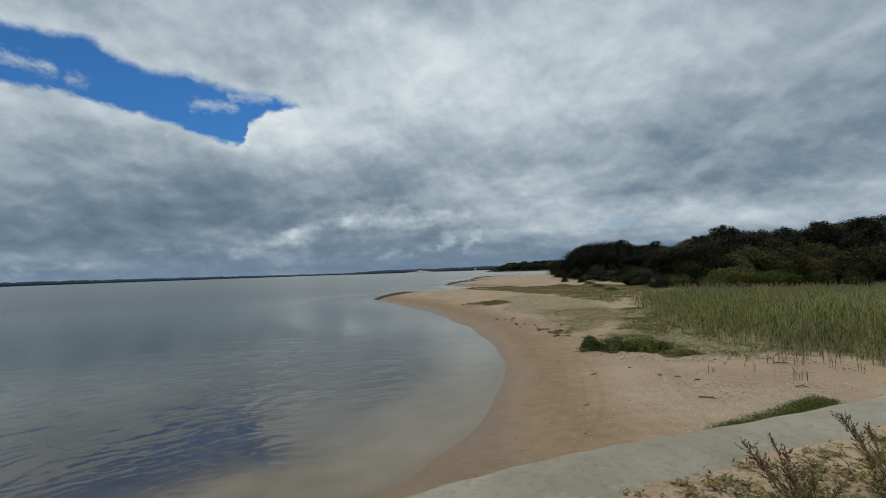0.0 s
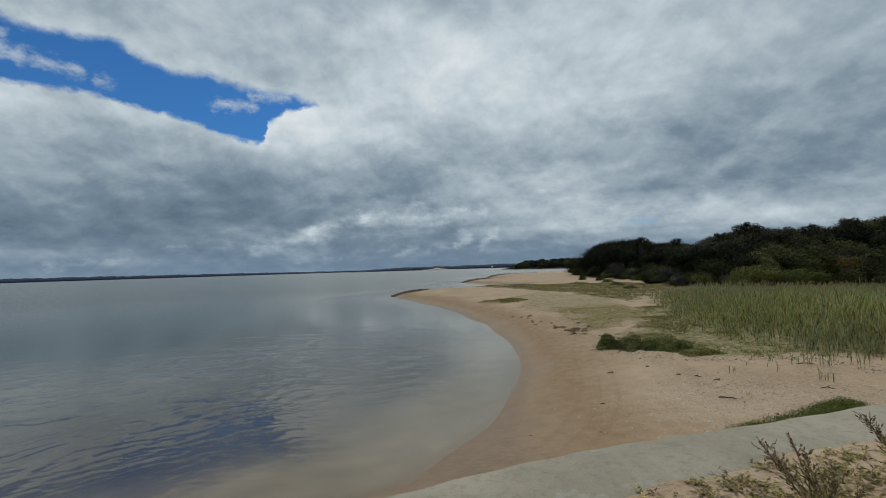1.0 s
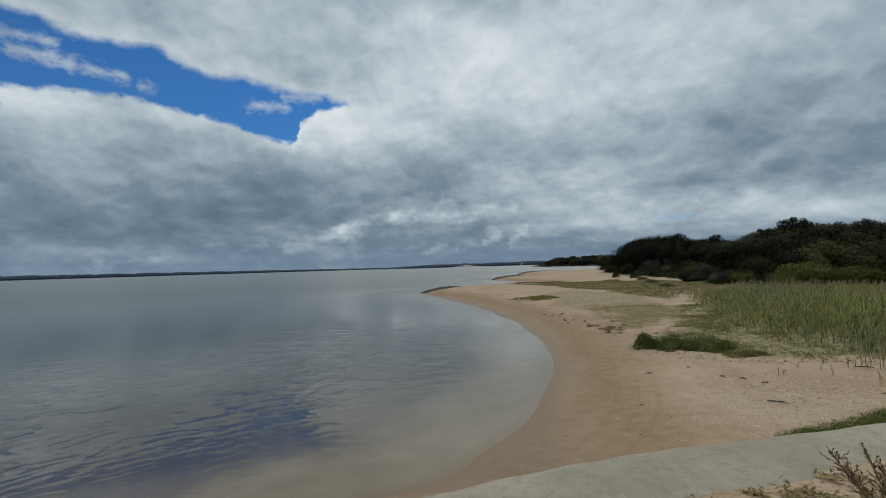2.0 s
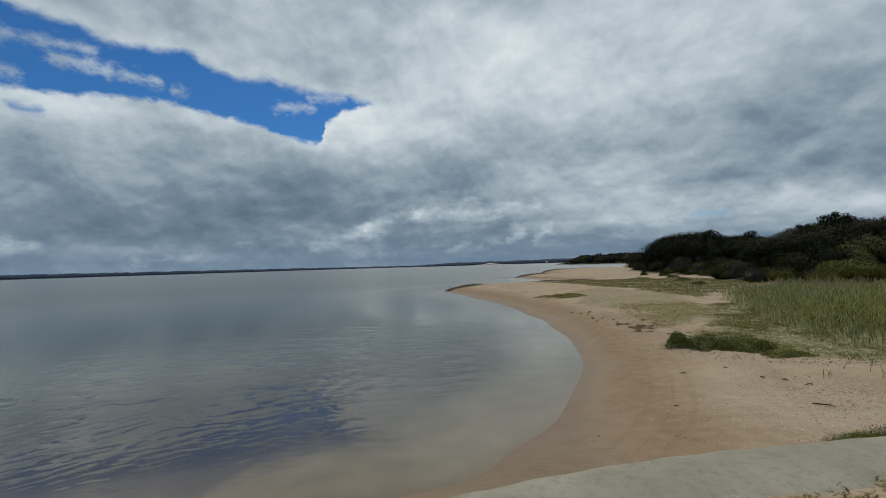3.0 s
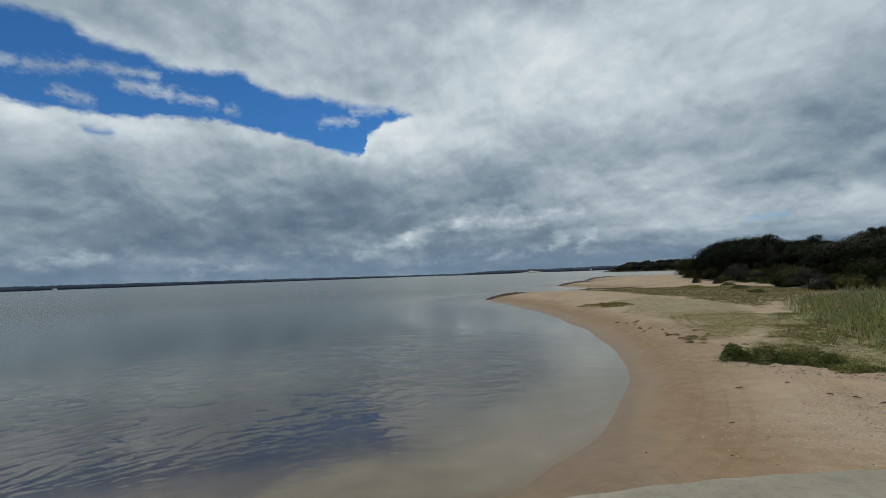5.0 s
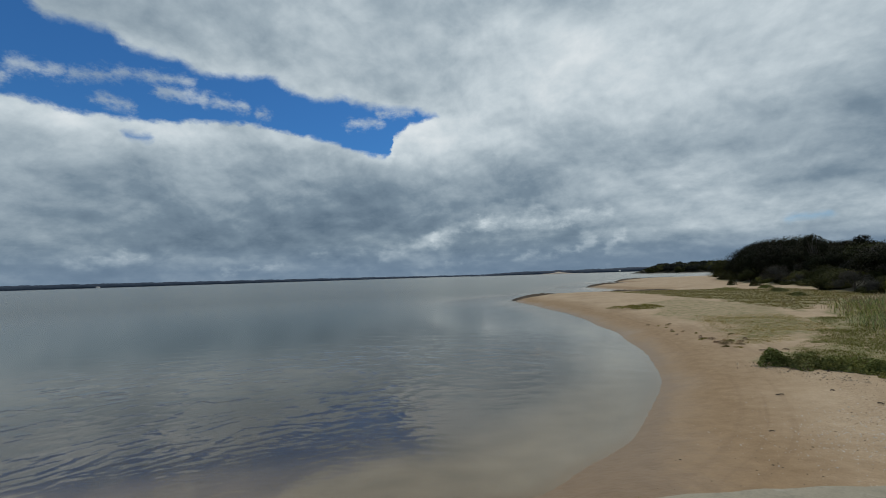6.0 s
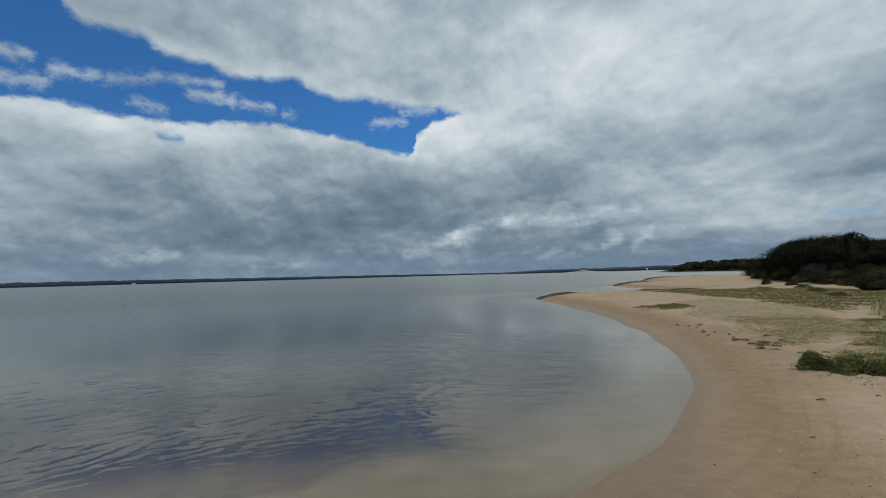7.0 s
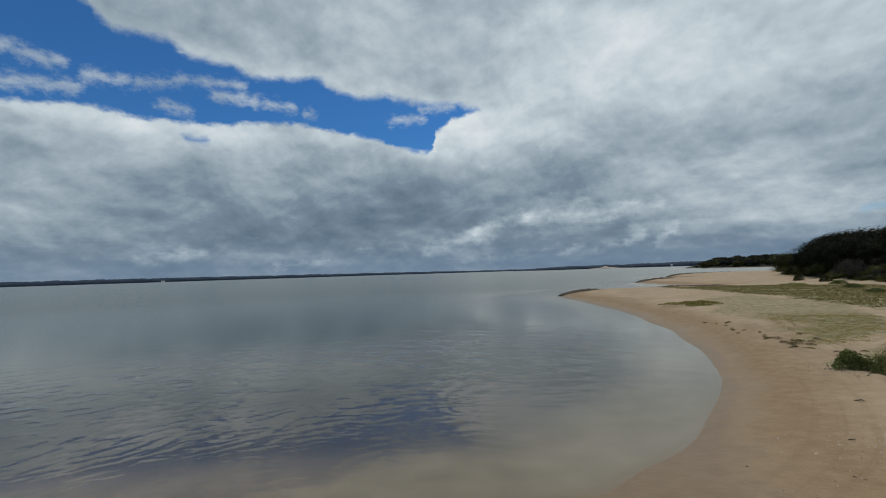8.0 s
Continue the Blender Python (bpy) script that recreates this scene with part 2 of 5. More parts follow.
def sand_material():
    m, k = material("beach_sand")
    pos = k.n("ShaderNodeTexCoord").outputs["Object"]
    shore = k.n("ShaderNodeAttribute", attribute_name="inland").outputs["Fac"]
    veg = k.n("ShaderNodeAttribute", attribute_name="growth").outputs["Fac"]
    n1, n2, n3 = k.noise(pos, 0.35, 4), k.noise(pos, 3.2, 5), k.noise(pos, 55.0, 3)
    dry = k.ramp(k.m("ADD", k.m("MULTIPLY", n1, 0.6), k.m("MULTIPLY", n2, 0.4)), ((0.3, (0.358, 0.262, 0.166)), (0.5, (0.422, 0.316, 0.206)), (0.72, (0.49, 0.378, 0.260))))
    damp = k.ramp(n2, ((0.3, (0.258, 0.172, 0.094)), (0.7, (0.328, 0.225, 0.129))))
    wet = k.ramp(n2, ((0.3, (0.22, 0.145, 0.080)), (0.7, (0.27, 0.182, 0.105))))
    edge = k.m("ADD", shore, k.m("MULTIPLY", k.m("SUBTRACT", n1, 0.5), 1.6))
    edge = k.m("ADD", edge, k.m("MULTIPLY", k.m("SUBTRACT", n2, 0.5), 0.5))
    # the narrow end of the bay under the wall stays damp
    edge = k.m("SUBTRACT", edge, k.m("MULTIPLY", k.m("SUBTRACT", 1.0, k.step(k.sep(pos)[1], 6.0, 11.0)), 1.5))
    # tide lines run along the shore
    lines = k.noise(k.comb(k.m("MULTIPLY", shore, 2.6), k.m("MULTIPLY", k.noise(pos, 0.10, 2), 3.0), 0.0), 1.3, 5, 0.6)
    col = k.mix(k.step(edge, 1.0, 3.8), damp, dry)
    col = k.mix(k.m("SUBTRACT", 1.0, k.step(edge, 0.0, 0.7)), col, wet)
    pale = k.ramp(k.noise(pos, 1.1, 5), ((0.35, (0.235, 0.180, 0.125)), (0.65, (0.310, 0.240, 0.170))))
    col = k.mix(k.m("SUBTRACT", 1.0, k.step(shore, -0.5, 0.05)), col, pale)
    col = k.mix(k.m("MULTIPLY", k.step(lines, 0.50, 0.66), k.m("MULTIPLY", k.step(shore, 0.3, 1.2), k.m("SUBTRACT", 1.0, k.step(shore, 3.6, 5.5)))), col, k.mix(0.34, col, (0.215, 0.142, 0.082)))
    # grey silt and weed further out on the bed
    silt = k.ramp(k.noise(pos, 0.6, 5), ((0.35, (0.036, 0.024, 0.017)), (0.65, (0.066, 0.044, 0.031))))
    col = k.mix(k.m("SUBTRACT", 1.0, k.step(k.m("ADD", shore, k.m("MULTIPLY", k.m("SUBTRACT", n1, 0.5), 2.4)), -3.9, -1.2)), col, silt)
    # litter and shell grit on the upper beach
    grit = k.n("ShaderNodeTexVoronoi")
    k.put(grit.inputs["Vector"], pos)
    grit.inputs["Scale"].default_value = 26.0
    patch = k.m("MULTIPLY", k.step(k.noise(pos, 0.8, 4), 0.46, 0.62), k.step(shore, 2.2, 4.0))
    spot = k.m("MULTIPLY", k.m("SUBTRACT", 1.0, k.step(grit.outputs["Distance"], 0.12, 0.30)), patch)
    tint = k.ramp(k.sep(grit.outputs["Color"])[0], ((0.25, (0.12, 0.08, 0.05)), (0.55, (0.32, 0.22, 0.15)), (0.72, (0.75, 0.69, 0.60))))
    col = k.mix(k.m("MULTIPLY", spot, 0.8), col, tint)
    trodden = k.m("MULTIPLY", k.step(k.noise(pos, 17.0, 5, 0.7), 0.48, 0.60), k.m("MULTIPLY", k.step(k.noise(pos, 0.45, 4), 0.40, 0.60), k.step(shore, 2.6, 4.6)))
    col = k.mix(k.m("MULTIPLY", trodden, 0.7), col, (0.225, 0.155, 0.098))
    # low green growth and leaf litter between the tufts
    soil = k.ramp(k.noise(pos, 4.5, 6, 0.7), ((0.34, (0.10, 0.112, 0.034)), (0.48, (0.185, 0.172, 0.066)), (0.58, (0.32, 0.255, 0.155)), (0.7, (0.43, 0.34, 0.23))))
    cover = k.step(k.m("ADD", veg, k.m("MULTIPLY", k.m("SUBTRACT", k.noise(pos, 2.4, 6, 0.7), 0.5), 0.9)), 0.30, 0.75)
    col = k.mix(cover, col, soil)
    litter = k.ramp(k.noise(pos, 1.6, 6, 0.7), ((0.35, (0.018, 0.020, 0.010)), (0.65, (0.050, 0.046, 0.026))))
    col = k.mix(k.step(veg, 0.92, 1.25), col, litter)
    col = k.mix(0.22, col, k.ramp(n3, ((0.3, (0.45, 0.42, 0.38)), (0.7, (1.25, 1.22, 1.18)))), "MULTIPLY")
    h = k.m("ADD", k.m("MULTIPLY", n3, 0.25), k.m("ADD", k.m("MULTIPLY", k.noise(pos, 9.0, 5), 0.9), k.m("MULTIPLY", lines, 0.5)))
    rough = k.m("ADD", 0.42, k.m("MULTIPLY", k.step(edge, 0.0, 1.4), 0.48))
    finish(k, col, rough, h, 0.55, 0.03, 0.3)
    return m


def water_material():
    m, k = material("shallow_water")
    pos = k.n("ShaderNodeTexCoord").outputs["Object"]
    depth = k.n("ShaderNodeAttribute", attribute_name="depth").outputs["Fac"]
    away = k.v("LENGTH", pos)
    half = (0.5, 0.5, 0.5)
    drift = k.v("ADD", pos, k.v("SCALE", k.v("SUBTRACT", k.noise(pos, 0.35, 3, 0.5, col=True), half), scale=1.5))
    drift = k.v("ADD", drift, k.v("SCALE", k.v("SUBTRACT", k.noise(pos, 1.3, 3, 0.5, col=True), half), scale=0.42))

    def train(cx, cy, lam, height, patch_scale, lo, hi, near, far, seed):
        """A ring-shaped train of small waves, broken into short crests, between two distances."""
        r = k.v("LENGTH", k.v("SUBTRACT", drift, (cx, cy, 0.0)))
        ph = k.m("ADD", k.m("MULTIPLY", r, 2 * math.pi / lam), seed * 1.7)
        s = k.m("ADD", 0.5, k.m("MULTIPLY", k.m("SINE", ph), 0.5))
        s = k.m("POWER", s, 1.6)
        brk = k.step(k.noise(k.v("ADD", pos, (seed * 13.0, 0, 0)), patch_scale, 3, 0.55), lo, hi)
        env = k.m("MULTIPLY", k.step(away, near * 0.6, near), k.m("SUBTRACT", 1.0, k.step(away, far * 0.55, far)))
        return k.m("MULTIPLY", k.m("MULTIPLY", s, height), k.m("MULTIPLY", brk, env))

    h = train(-0.5, 2.0, 0.40, 0.0044, 0.9, 0.40, 0.62, 4, 19, 1)
    for args in ((4.0, -6.0, 0.29, 0.0034, 1.1, 0.45, 0.62, 4, 15, 2), (-9.0, -4.0, 0.50, 0.0090, 1.2, 0.48, 0.60, 20, 27, 3), (-2.5, -1.0, 0.21, 0.0023, 0.8, 0.42, 0.60, 4, 13, 7), (10.0, 11.0, 0.62, 0.0055, 0.5, 0.44, 0.60, 5, 19, 8), (-1.0, 6.5, 0.95, 0.0034, 0.35, 0.38, 0.62, 5, 30, 4), (2.0, -2.0, 0.72, 0.0200, 1.0, 0.48, 0.60, 19, 28, 5),
                 (-6.0, -10.0, 1.3, 0.020, 0.6, 0.47, 0.62, 16, 31, 6)):
        h = k.m("ADD", h, train(*args))
    stretch = k.n("ShaderNodeMapping")
    k.put(stretch.inputs["Vector"], drift)
    stretch.inputs["Scale"].default_value = (0.55, 1.6, 1.0)
    h = k.m("ADD", h, k.m("MULTIPLY", k.noise(stretch.outputs[0], 2.6, 3, 0.5), k.m("MULTIPLY", 0.0020, k.m("SUBTRACT", 1.0, k.step(away, 14.0, 40.0)))))
    # calm in the shallows
    h = k.m("MULTIPLY", h, k.m("ADD", 0.14, k.m("MULTIPLY", k.step(k.m("ADD", depth, k.m("MULTIPLY", k.m("SUBTRACT", k.noise(pos, 0.5, 3), 0.5), 3.0)), 1.2, 5.0), 0.94)))
    b = k.n("ShaderNodeBump")
    b.inputs["Strength"].default_value, b.inputs["Distance"].default_value = 1.0, 1.0
    k.put(b.inputs["Height"], h)
    clear = k.n("ShaderNodeBsdfTransparent")
    clear.inputs[0].default_value = (0.97, 0.98, 0.94, 1)
    # stirred-up sand near the beach, greener and darker further out
    body = k.n("ShaderNodeBsdfDiffuse")
    murk = k.ramp(k.noise(pos, 0.05, 4), ((0.35, (0.160, 0.149, 0.123)), (0.65, (0.190, 0.177, 0.147))))
    k.put(body.inputs[0], k.mix(k.step(depth, 9.0, 20.0), murk, (0.072, 0.086, 0.076)))
    mx = k.n("ShaderNodeMixShader")
    k.put(mx.inputs[0], k.m("ADD", 0.16, k.m("MULTIPLY", k.step(depth, 4.6, 11.0), 0.60)))
    k.put(mx.inputs[1], clear.outputs[0])
    k.put(mx.inputs[2], body.outputs[0])
    gl = k.n("ShaderNodeBsdfGlossy")
    k.put(gl.inputs["Roughness"], k.m("ADD", 0.05, k.m("MULTIPLY", k.step(away, 12.0, 70.0), 0.19)))
    gl.inputs["Color"].default_value = (0.99, 0.965, 0.92, 1)
    k.put(gl.inputs["Normal"], b.outputs[0])
    fr = k.n("ShaderNodeLayerWeight")
    fr.inputs["Blend"].default_value = 0.5
    k.put(fr.inputs["Normal"], b.outputs[0])
    gloss = k.m("ADD", 0.02, k.m("MULTIPLY", k.m("POWER", fr.outputs["Facing"], 5.0), k.m("SUBTRACT", 0.96, k.m("MULTIPLY", k.step(away, 13.0, 90.0), 0.42))))
    mix = k.n("ShaderNodeMixShader")
    k.put(mix.inputs[0], gloss)
    k.put(mix.inputs[1], mx.outputs[0])
    k.put(mix.inputs[2], gl.outputs[0])
    k.put(k.n("ShaderNodeOutputMaterial").inputs[0], mix.outputs[0])
    return m


def concrete_material():
    m, k = material("weathered_concrete")
    pos = k.n("ShaderNodeTexCoord").outputs["Object"]
    n1, n2, n3 = k.noise(pos, 0.9, 5, 0.6), k.noise(pos, 13.0, 6, 0.7), k.noise(pos, 70.0, 3)
    col = k.ramp(n1, ((0.3, (0.250, 0.228, 0.170)), (0.52, (0.330, 0.298, 0.226)), (0.72, (0.400, 0.365, 0.284))))
    col = k.mix(k.m("MULTIPLY", k.step(n2, 0.47, 0.66), 0.42), col, (0.19, 0.178, 0.138))
    col = k.mix(k.m("MULTIPLY", k.step(k.noise(pos, 2.3, 6, 0.7), 0.56, 0.70), 0.5), col, (0.46, 0.44, 0.375))
    col = k.mix(0.25, col, k.ramp(n3, ((0.3, (0.6, 0.6, 0.6)), (0.7, (1.2, 1.2, 1.2)))), "MULTIPLY")
    finish(k, col, 0.88, k.m("ADD", n3, k.m("MULTIPLY", n2, 0.8)), 0.5, 0.006)
    return m


SAND, WATER, CONCRETE = sand_material(), water_material(), concrete_material()
BARK = plain_noise("grey_bark", ((0.3, (0.05, 0.042, 0.034)), (0.7, (0.14, 0.12, 0.10))), 6.0, 0.9, 30.0)
TWIG = plain_noise("brown_twig", ((0.3, (0.14, 0.080, 0.048)), (0.7, (0.27, 0.175, 0.105))), 30.0, 0.8, 120.0)
DRIFT = plain_noise("driftwood", ((0.3, (0.045, 0.035, 0.027)), (0.7, (0.12, 0.095, 0.07))), 14.0, 0.9, 60.0)
WEED = plain_noise("dry_seaweed", ((0.3, (0.025, 0.018, 0.012)), (0.7, (0.085, 0.06, 0.038))), 12.0, 0.9, 40.0)
SHELL = plain_noise("bleached_shell", ((0.3, (0.55, 0.50, 0.43)), (0.7, (0.78, 0.75, 0.70))), 40.0, 0.5)
SCRUB = leaf_material("scrub_leaf", (0.020, 0.023, 0.009), (0.062, 0.066, 0.024), (0.150, 0.146, 0.058), trans=0.1, spread=0.55, grain=0.35)
SCRUB_DARK = leaf_material("dark_scrub_leaf", (0.008, 0.010, 0.006), (0.023, 0.026, 0.013), (0.058, 0.058, 0.029), trans=0.08, spread=0.5, grain=0.35)
SCRUB_GREY = leaf_material("grey_scrub_leaf", (0.040, 0.040, 0.032), (0.085, 0.082, 0.066), (0.140, 0.130, 0.105), spread=0.3, grain=0.35)
SCRUB_BRIGHT = leaf_material("fresh_scrub_leaf", (0.050, 0.060, 0.014), (0.125, 0.132, 0.036), (0.24, 0.235, 0.085), grain=0.4)
SCRUB_GOLD = leaf_material("golden_scrub_leaf", (0.075, 0.054, 0.016), (0.21, 0.140, 0.042), (0.40, 0.27, 0.095), grain=0.4)
# dark scrub colour made lighter and greyer, with the haze of the distance painted in
SCRUB_HAZED = leaf_material("hazed_headland_leaf", (0.022, 0.026, 0.020), (0.044, 0.048, 0.038), (0.080, 0.082, 0.064), trans=0.05, spread=0.4, grain=0.3)
REED = leaf_material("reed_blade", (0.075, 0.090, 0.028), (0.245, 0.270, 0.092), (0.50, 0.49, 0.225), 0.6, 0.3, grain=0.8)
REED_BLUE = leaf_material("blue_green_reed", (0.060, 0.085, 0.036), (0.205, 0.260, 0.120), (0.42, 0.47, 0.26), 0.6, 0.3, grain=0.8)
REED_DRY = leaf_material("dry_reed", (0.30, 0.235, 0.13), (0.43, 0.35, 0.21), (0.56, 0.48, 0.32), 0.7, 0.2)
GRASS = leaf_material("salt_grass", (0.110, 0.125, 0.030), (0.215, 0.225, 0.062), (0.35, 0.33, 0.13), 0.7, 0.25)
MEADOW = leaf_material("meadow_grass_blade", (0.145, 0.135, 0.036), (0.255, 0.222, 0.072), (0.40, 0.335, 0.14), 0.7, 0.25)
LAWN = leaf_material("lush_grass", (0.080, 0.104, 0.024), (0.150, 0.190, 0.046), (0.28, 0.31, 0.095), 0.7, 0.25, grain=0.7)
BUSH = leaf_material("saltbush_leaf", (0.090, 0.105, 0.034), (0.205, 0.220, 0.075), (0.36, 0.36, 0.15), 0.7, 0.2)
HERB = leaf_material("straw_herb_leaf", (0.23, 0.195, 0.085), (0.42, 0.350, 0.180), (0.60, 0.52, 0.33), 0.7, 0.25, grain=0.7)
BITS = plain_noise("bark_bits", ((0.3, (0.17, 0.115, 0.075)), (0.7, (0.34, 0.25, 0.17))), 30.0, 0.9)
CLOD = plain_noise("sand_clod", ((0.3, (0.44, 0.335, 0.225)), (0.7, (0.56, 0.44, 0.31))), 20.0, 0.95)
RUSSET = leaf_material("russet_leaf", (0.13, 0.085, 0.058), (0.29, 0.205, 0.14), (0.52, 0.41, 0.29), 0.6, 0.2, grain=0.8)
DEAD = leaf_material("dead_weed_leaf", (0.27, 0.195, 0.13), (0.44, 0.33, 0.225), (0.60, 0.48, 0.34), 0.8, 0.15, grain=0.8)
OLIVE = leaf_material("olive_leaf", (0.24, 0.215, 0.075), (0.43, 0.375, 0.150), (0.62, 0.55, 0.29), 0.55, 0.25, grain=0.75)
# the blue of distance haze is mixed into the colour of the far woods
FAR_WOOD_HAZED = plain_noise("haze_tinted_far_woods", ((0.3, (0.020, 0.034, 0.060)), (0.7, (0.040, 0.058, 0.088))), 0.05, 0.95, 0.2, 0.6, 3.0)
FAR_SAND = plain_noise("far_dune_sand", ((0.3, (0.42, 0.34, 0.27)), (0.7, (0.60, 0.51, 0.42))), 0.05, 0.95)
PAINT = plain_noise("white_paint", ((0.3, (0.70, 0.70, 0.68)), (0.7, (0.80, 0.80, 0.78))), 1.0, 0.6)


# ---------------------------------------------------------------- mesh helpers
def mesh_np(name, verts, faces, mats=(), slots=None, smooth=False):
    """A mesh from arrays: verts (n, 3), faces (m, 3) or (m, 4)."""
    me = bpy.data.meshes.new(name)
    verts, faces = np.asarray(verts, np.float32), np.asarray(faces, np.int32)
    n = faces.shape[1]
    me.vertices.add(len(verts))
    me.vertices.foreach_set("co", verts.ravel())
    me.loops.add(faces.size)
    me.loops.foreach_set("vertex_index", faces.ravel())
    me.polygons.add(len(faces))
    me.polygons.foreach_set("loop_start", np.arange(0, faces.size, n, dtype=np.int32))
    if slots is not None:
        me.polygons.foreach_set("material_index", np.asarray(slots, np.int32))
    me.polygons.foreach_set("use_smooth", np.full(len(faces), smooth))
    for m in mats:
        me.materials.append(m)
    me.update(calc_edges=True)
    me.validate()
    return me


def part(name, me, parent, label=""):
    ob = new(name, me)
    ob.parent = parent
    return tagged(ob, label)


def thing(name, label, category, group="", at=None):
    ob = new(name)
    ob.empty_display_size = 0.2
    if at is not None:
        ob.matrix_basis = at
    return tagged(ob, label, category, group)


def merge(chunks):
    """Join (verts, faces) pairs of quads."""
    vs, fs, base = [], [], 0
    for v, f in chunks:
        vs.append(v)
        fs.append(np.asarray(f) + base)
        base += len(v)
    return np.concatenate(vs), np.concatenate(fs)


def tube(points, radii, sides=6):
    """A bent, tapered rod of quads with a closed tip."""
    pts = np.asarray(points, float)
    rad = np.asarray(radii, float)
    tan = np.gradient(pts, axis=0)
    tan /= np.linalg.norm(tan, axis=1)[:, None] + 1e-9
    ref = np.where(np.abs(tan[:, 2:3]) > 0.9, np.array([[1.0, 0, 0]]), np.array([[0, 0, 1.0]]))
    a = np.cross(tan, ref)
    a /= np.linalg.norm(a, axis=1)[:, None] + 1e-9
    b = np.cross(tan, a)
    ang = np.linspace(0, 2 * np.pi, sides, endpoint=False)
    ring = np.cos(ang)[None, :, None] * a[:, None] + np.sin(ang)[None, :, None] * b[:, None]
    v = (pts[:, None] + ring * rad[:, None, None]).reshape(-1, 3)
    f = []
    for i in range(len(pts) - 1):
        for j in range(sides):
            j2 = (j + 1) % sides
            f.append((i * sides + j, i * sides + j2, (i + 1) * sides + j2, (i + 1) * sides + j))
    return v, np.array(f)


def leaves(centres, normals, size, rng, slim=0.5):
    """One folded four-point leaf for every centre, facing roughly along its normal."""
    n = len(centres)
    nrm = normals / (np.linalg.norm(normals, axis=1)[:, None] + 1e-9)
    r = rng.normal(size=(n, 3))
    t = np.cross(nrm, r)
    t /= np.linalg.norm(t, axis=1)[:, None] + 1e-9
    b = np.cross(nrm, t)
    s = size * rng.uniform(0.6, 1.35, (n, 1))
    w = s * slim
    v = np.stack([centres - t * s, centres - b * w + nrm * w * 0.35, centres + t * s, centres + b * w + nrm * w * 0.35], 1)
    return v.reshape(-1, 3), np.arange(n * 4).reshape(n, 4)


def blades(base, height, lean, width, rng, segs=2):
    """Tapered upright blades standing on base points."""
    n = len(base)
    az = rng.uniform(0, 2 * np.pi, n)
    out = np.stack([np.cos(az), np.sin(az), np.zeros(n)], 1)
    side = np.stack([-np.sin(az + 0.6), np.cos(az + 0.6), np.zeros(n)], 1)
    rows = []
    for i in range(segs + 1):
        q = i / segs
        c = base + np.array([0, 0, 1.0]) * (height * q)[:, None] * (1 - 0.22 * lean * q)[:, None] + out * (lean * height * q * q * 0.55)[:, None]
        w = (width * (1 - 0.88 * q) * 0.5)[:, None]
        rows += [c - side * w, c + side * w]
    v = np.stack(rows, 1).reshape(-1, 3)
    k = 2 * (segs + 1)
    f = np.array([[2 * i, 2 * i + 1, 2 * i + 3, 2 * i + 2] for i in range(segs)])
    f = (np.arange(n)[:, None, None] * k + f[None]).reshape(-1, 4)
    return v, f


# ---------------------------------------------------------------- the lie of the land
SHORE = np.array([(-900, -700), (-60, -34), (-22, -6), (-9, 2.2), (-5.2, 4.3), (-3.2, 5.5), (-1.9, 6.2), (-0.95, 6.9), (-0.4, 8.1), (0.55, 9.7), (1.18, 11.7), (1.5, 13.8),
                  (1.70, 16.0), (1.72, 19.0), (1.25, 24.5), (0.2, 29.0), (-1.4, 34.5), (-3.8, 41.0), (-6.6, 47.5), (-9.7, 54.6), (-9.5, 58.0), (-8.4, 62.5), (-5.6, 65.4),
                  (-0.7, 66.5), (5.6, 70.8), (10.5, 75.2), (5.4, 80.0), (1.3, 90.0), (-1.6, 99.5), (-0.5, 106), (3.6, 115), (9.5, 124), (5.4, 141), (7.5, 156), (14, 173),
                  (40, 190), (75, 255), (97, 350), (84, 450), (40, 500), (35, 540), (60, 610), (150, 720), (420, 1200), (1600, 2300), (4000, 4000)], float)
WALL = np.array([(-60, -24), (-20, -6.3), (-8, -0.7), (-4, 1.4), (-2, 2.46), (-1.2, 2.86), (-0.7, 3.10), (-0.34, 3.30), (0.24, 3.61), (0.83, 3.88), (1.3, 4.07), (1.9, 4.27), (2.44, 4.44), (3.3, 4.73), (4.2, 5.05), (5.2, 5.41), (7.5, 6.3), (12, 8.0), (30, 14), (90, 34)], float)
HILL = np.array([(-300, -160), (40, -14), (58, 14), (50, 36), (40, 41.5), (33, 40.5), (27, 40.5), (23.6, 43.6), (21, 48), (23.4, 64), (22.8, 77), (26, 117), (46, 160), (77.5, 253), (99.5, 350), (86, 452), (42, 502),
                 (37.5, 540), (63, 609), (165, 715), (440, 1200), (1650, 2300), (4100, 4000)], float)


def inside(x, y, poly):
    """Whether points lie in a polygon."""
    poly = np.asarray(poly, float)
    res = np.zeros(np.shape(x), bool)
    for (ax, ay), (bx, by) in zip(poly, np.roll(poly, -1, 0)):
        res ^= ((ay > y) != (by > y)) & (x < (bx - ax) * (y - ay) / (by - ay + 1e-12) + ax)
    return res


def distance(px, py, line):
    best = np.full(np.shape(px), 1e18)
    for (ax, ay), (bx, by) in zip(line[:-1], line[1:]):
        dx, dy = bx - ax, by - ay
        t = np.clip(((px - ax) * dx + (py - ay) * dy) / (dx * dx + dy * dy), 0, 1)
        best = np.minimum(best, (px - ax - t * dx) ** 2 + (py - ay - t * dy) ** 2)
    return np.sqrt(best)


def signed(px, py, line):
    """Distance to a line that runs north, positive to the east of it."""
    poly = np.vstack([line, [(9000, line[-1][1]), (9000, -9000), (line[0][0], -9000)]])
    return np.where(inside(px, py, poly), 1.0, -1.0) * distance(px, py, line)


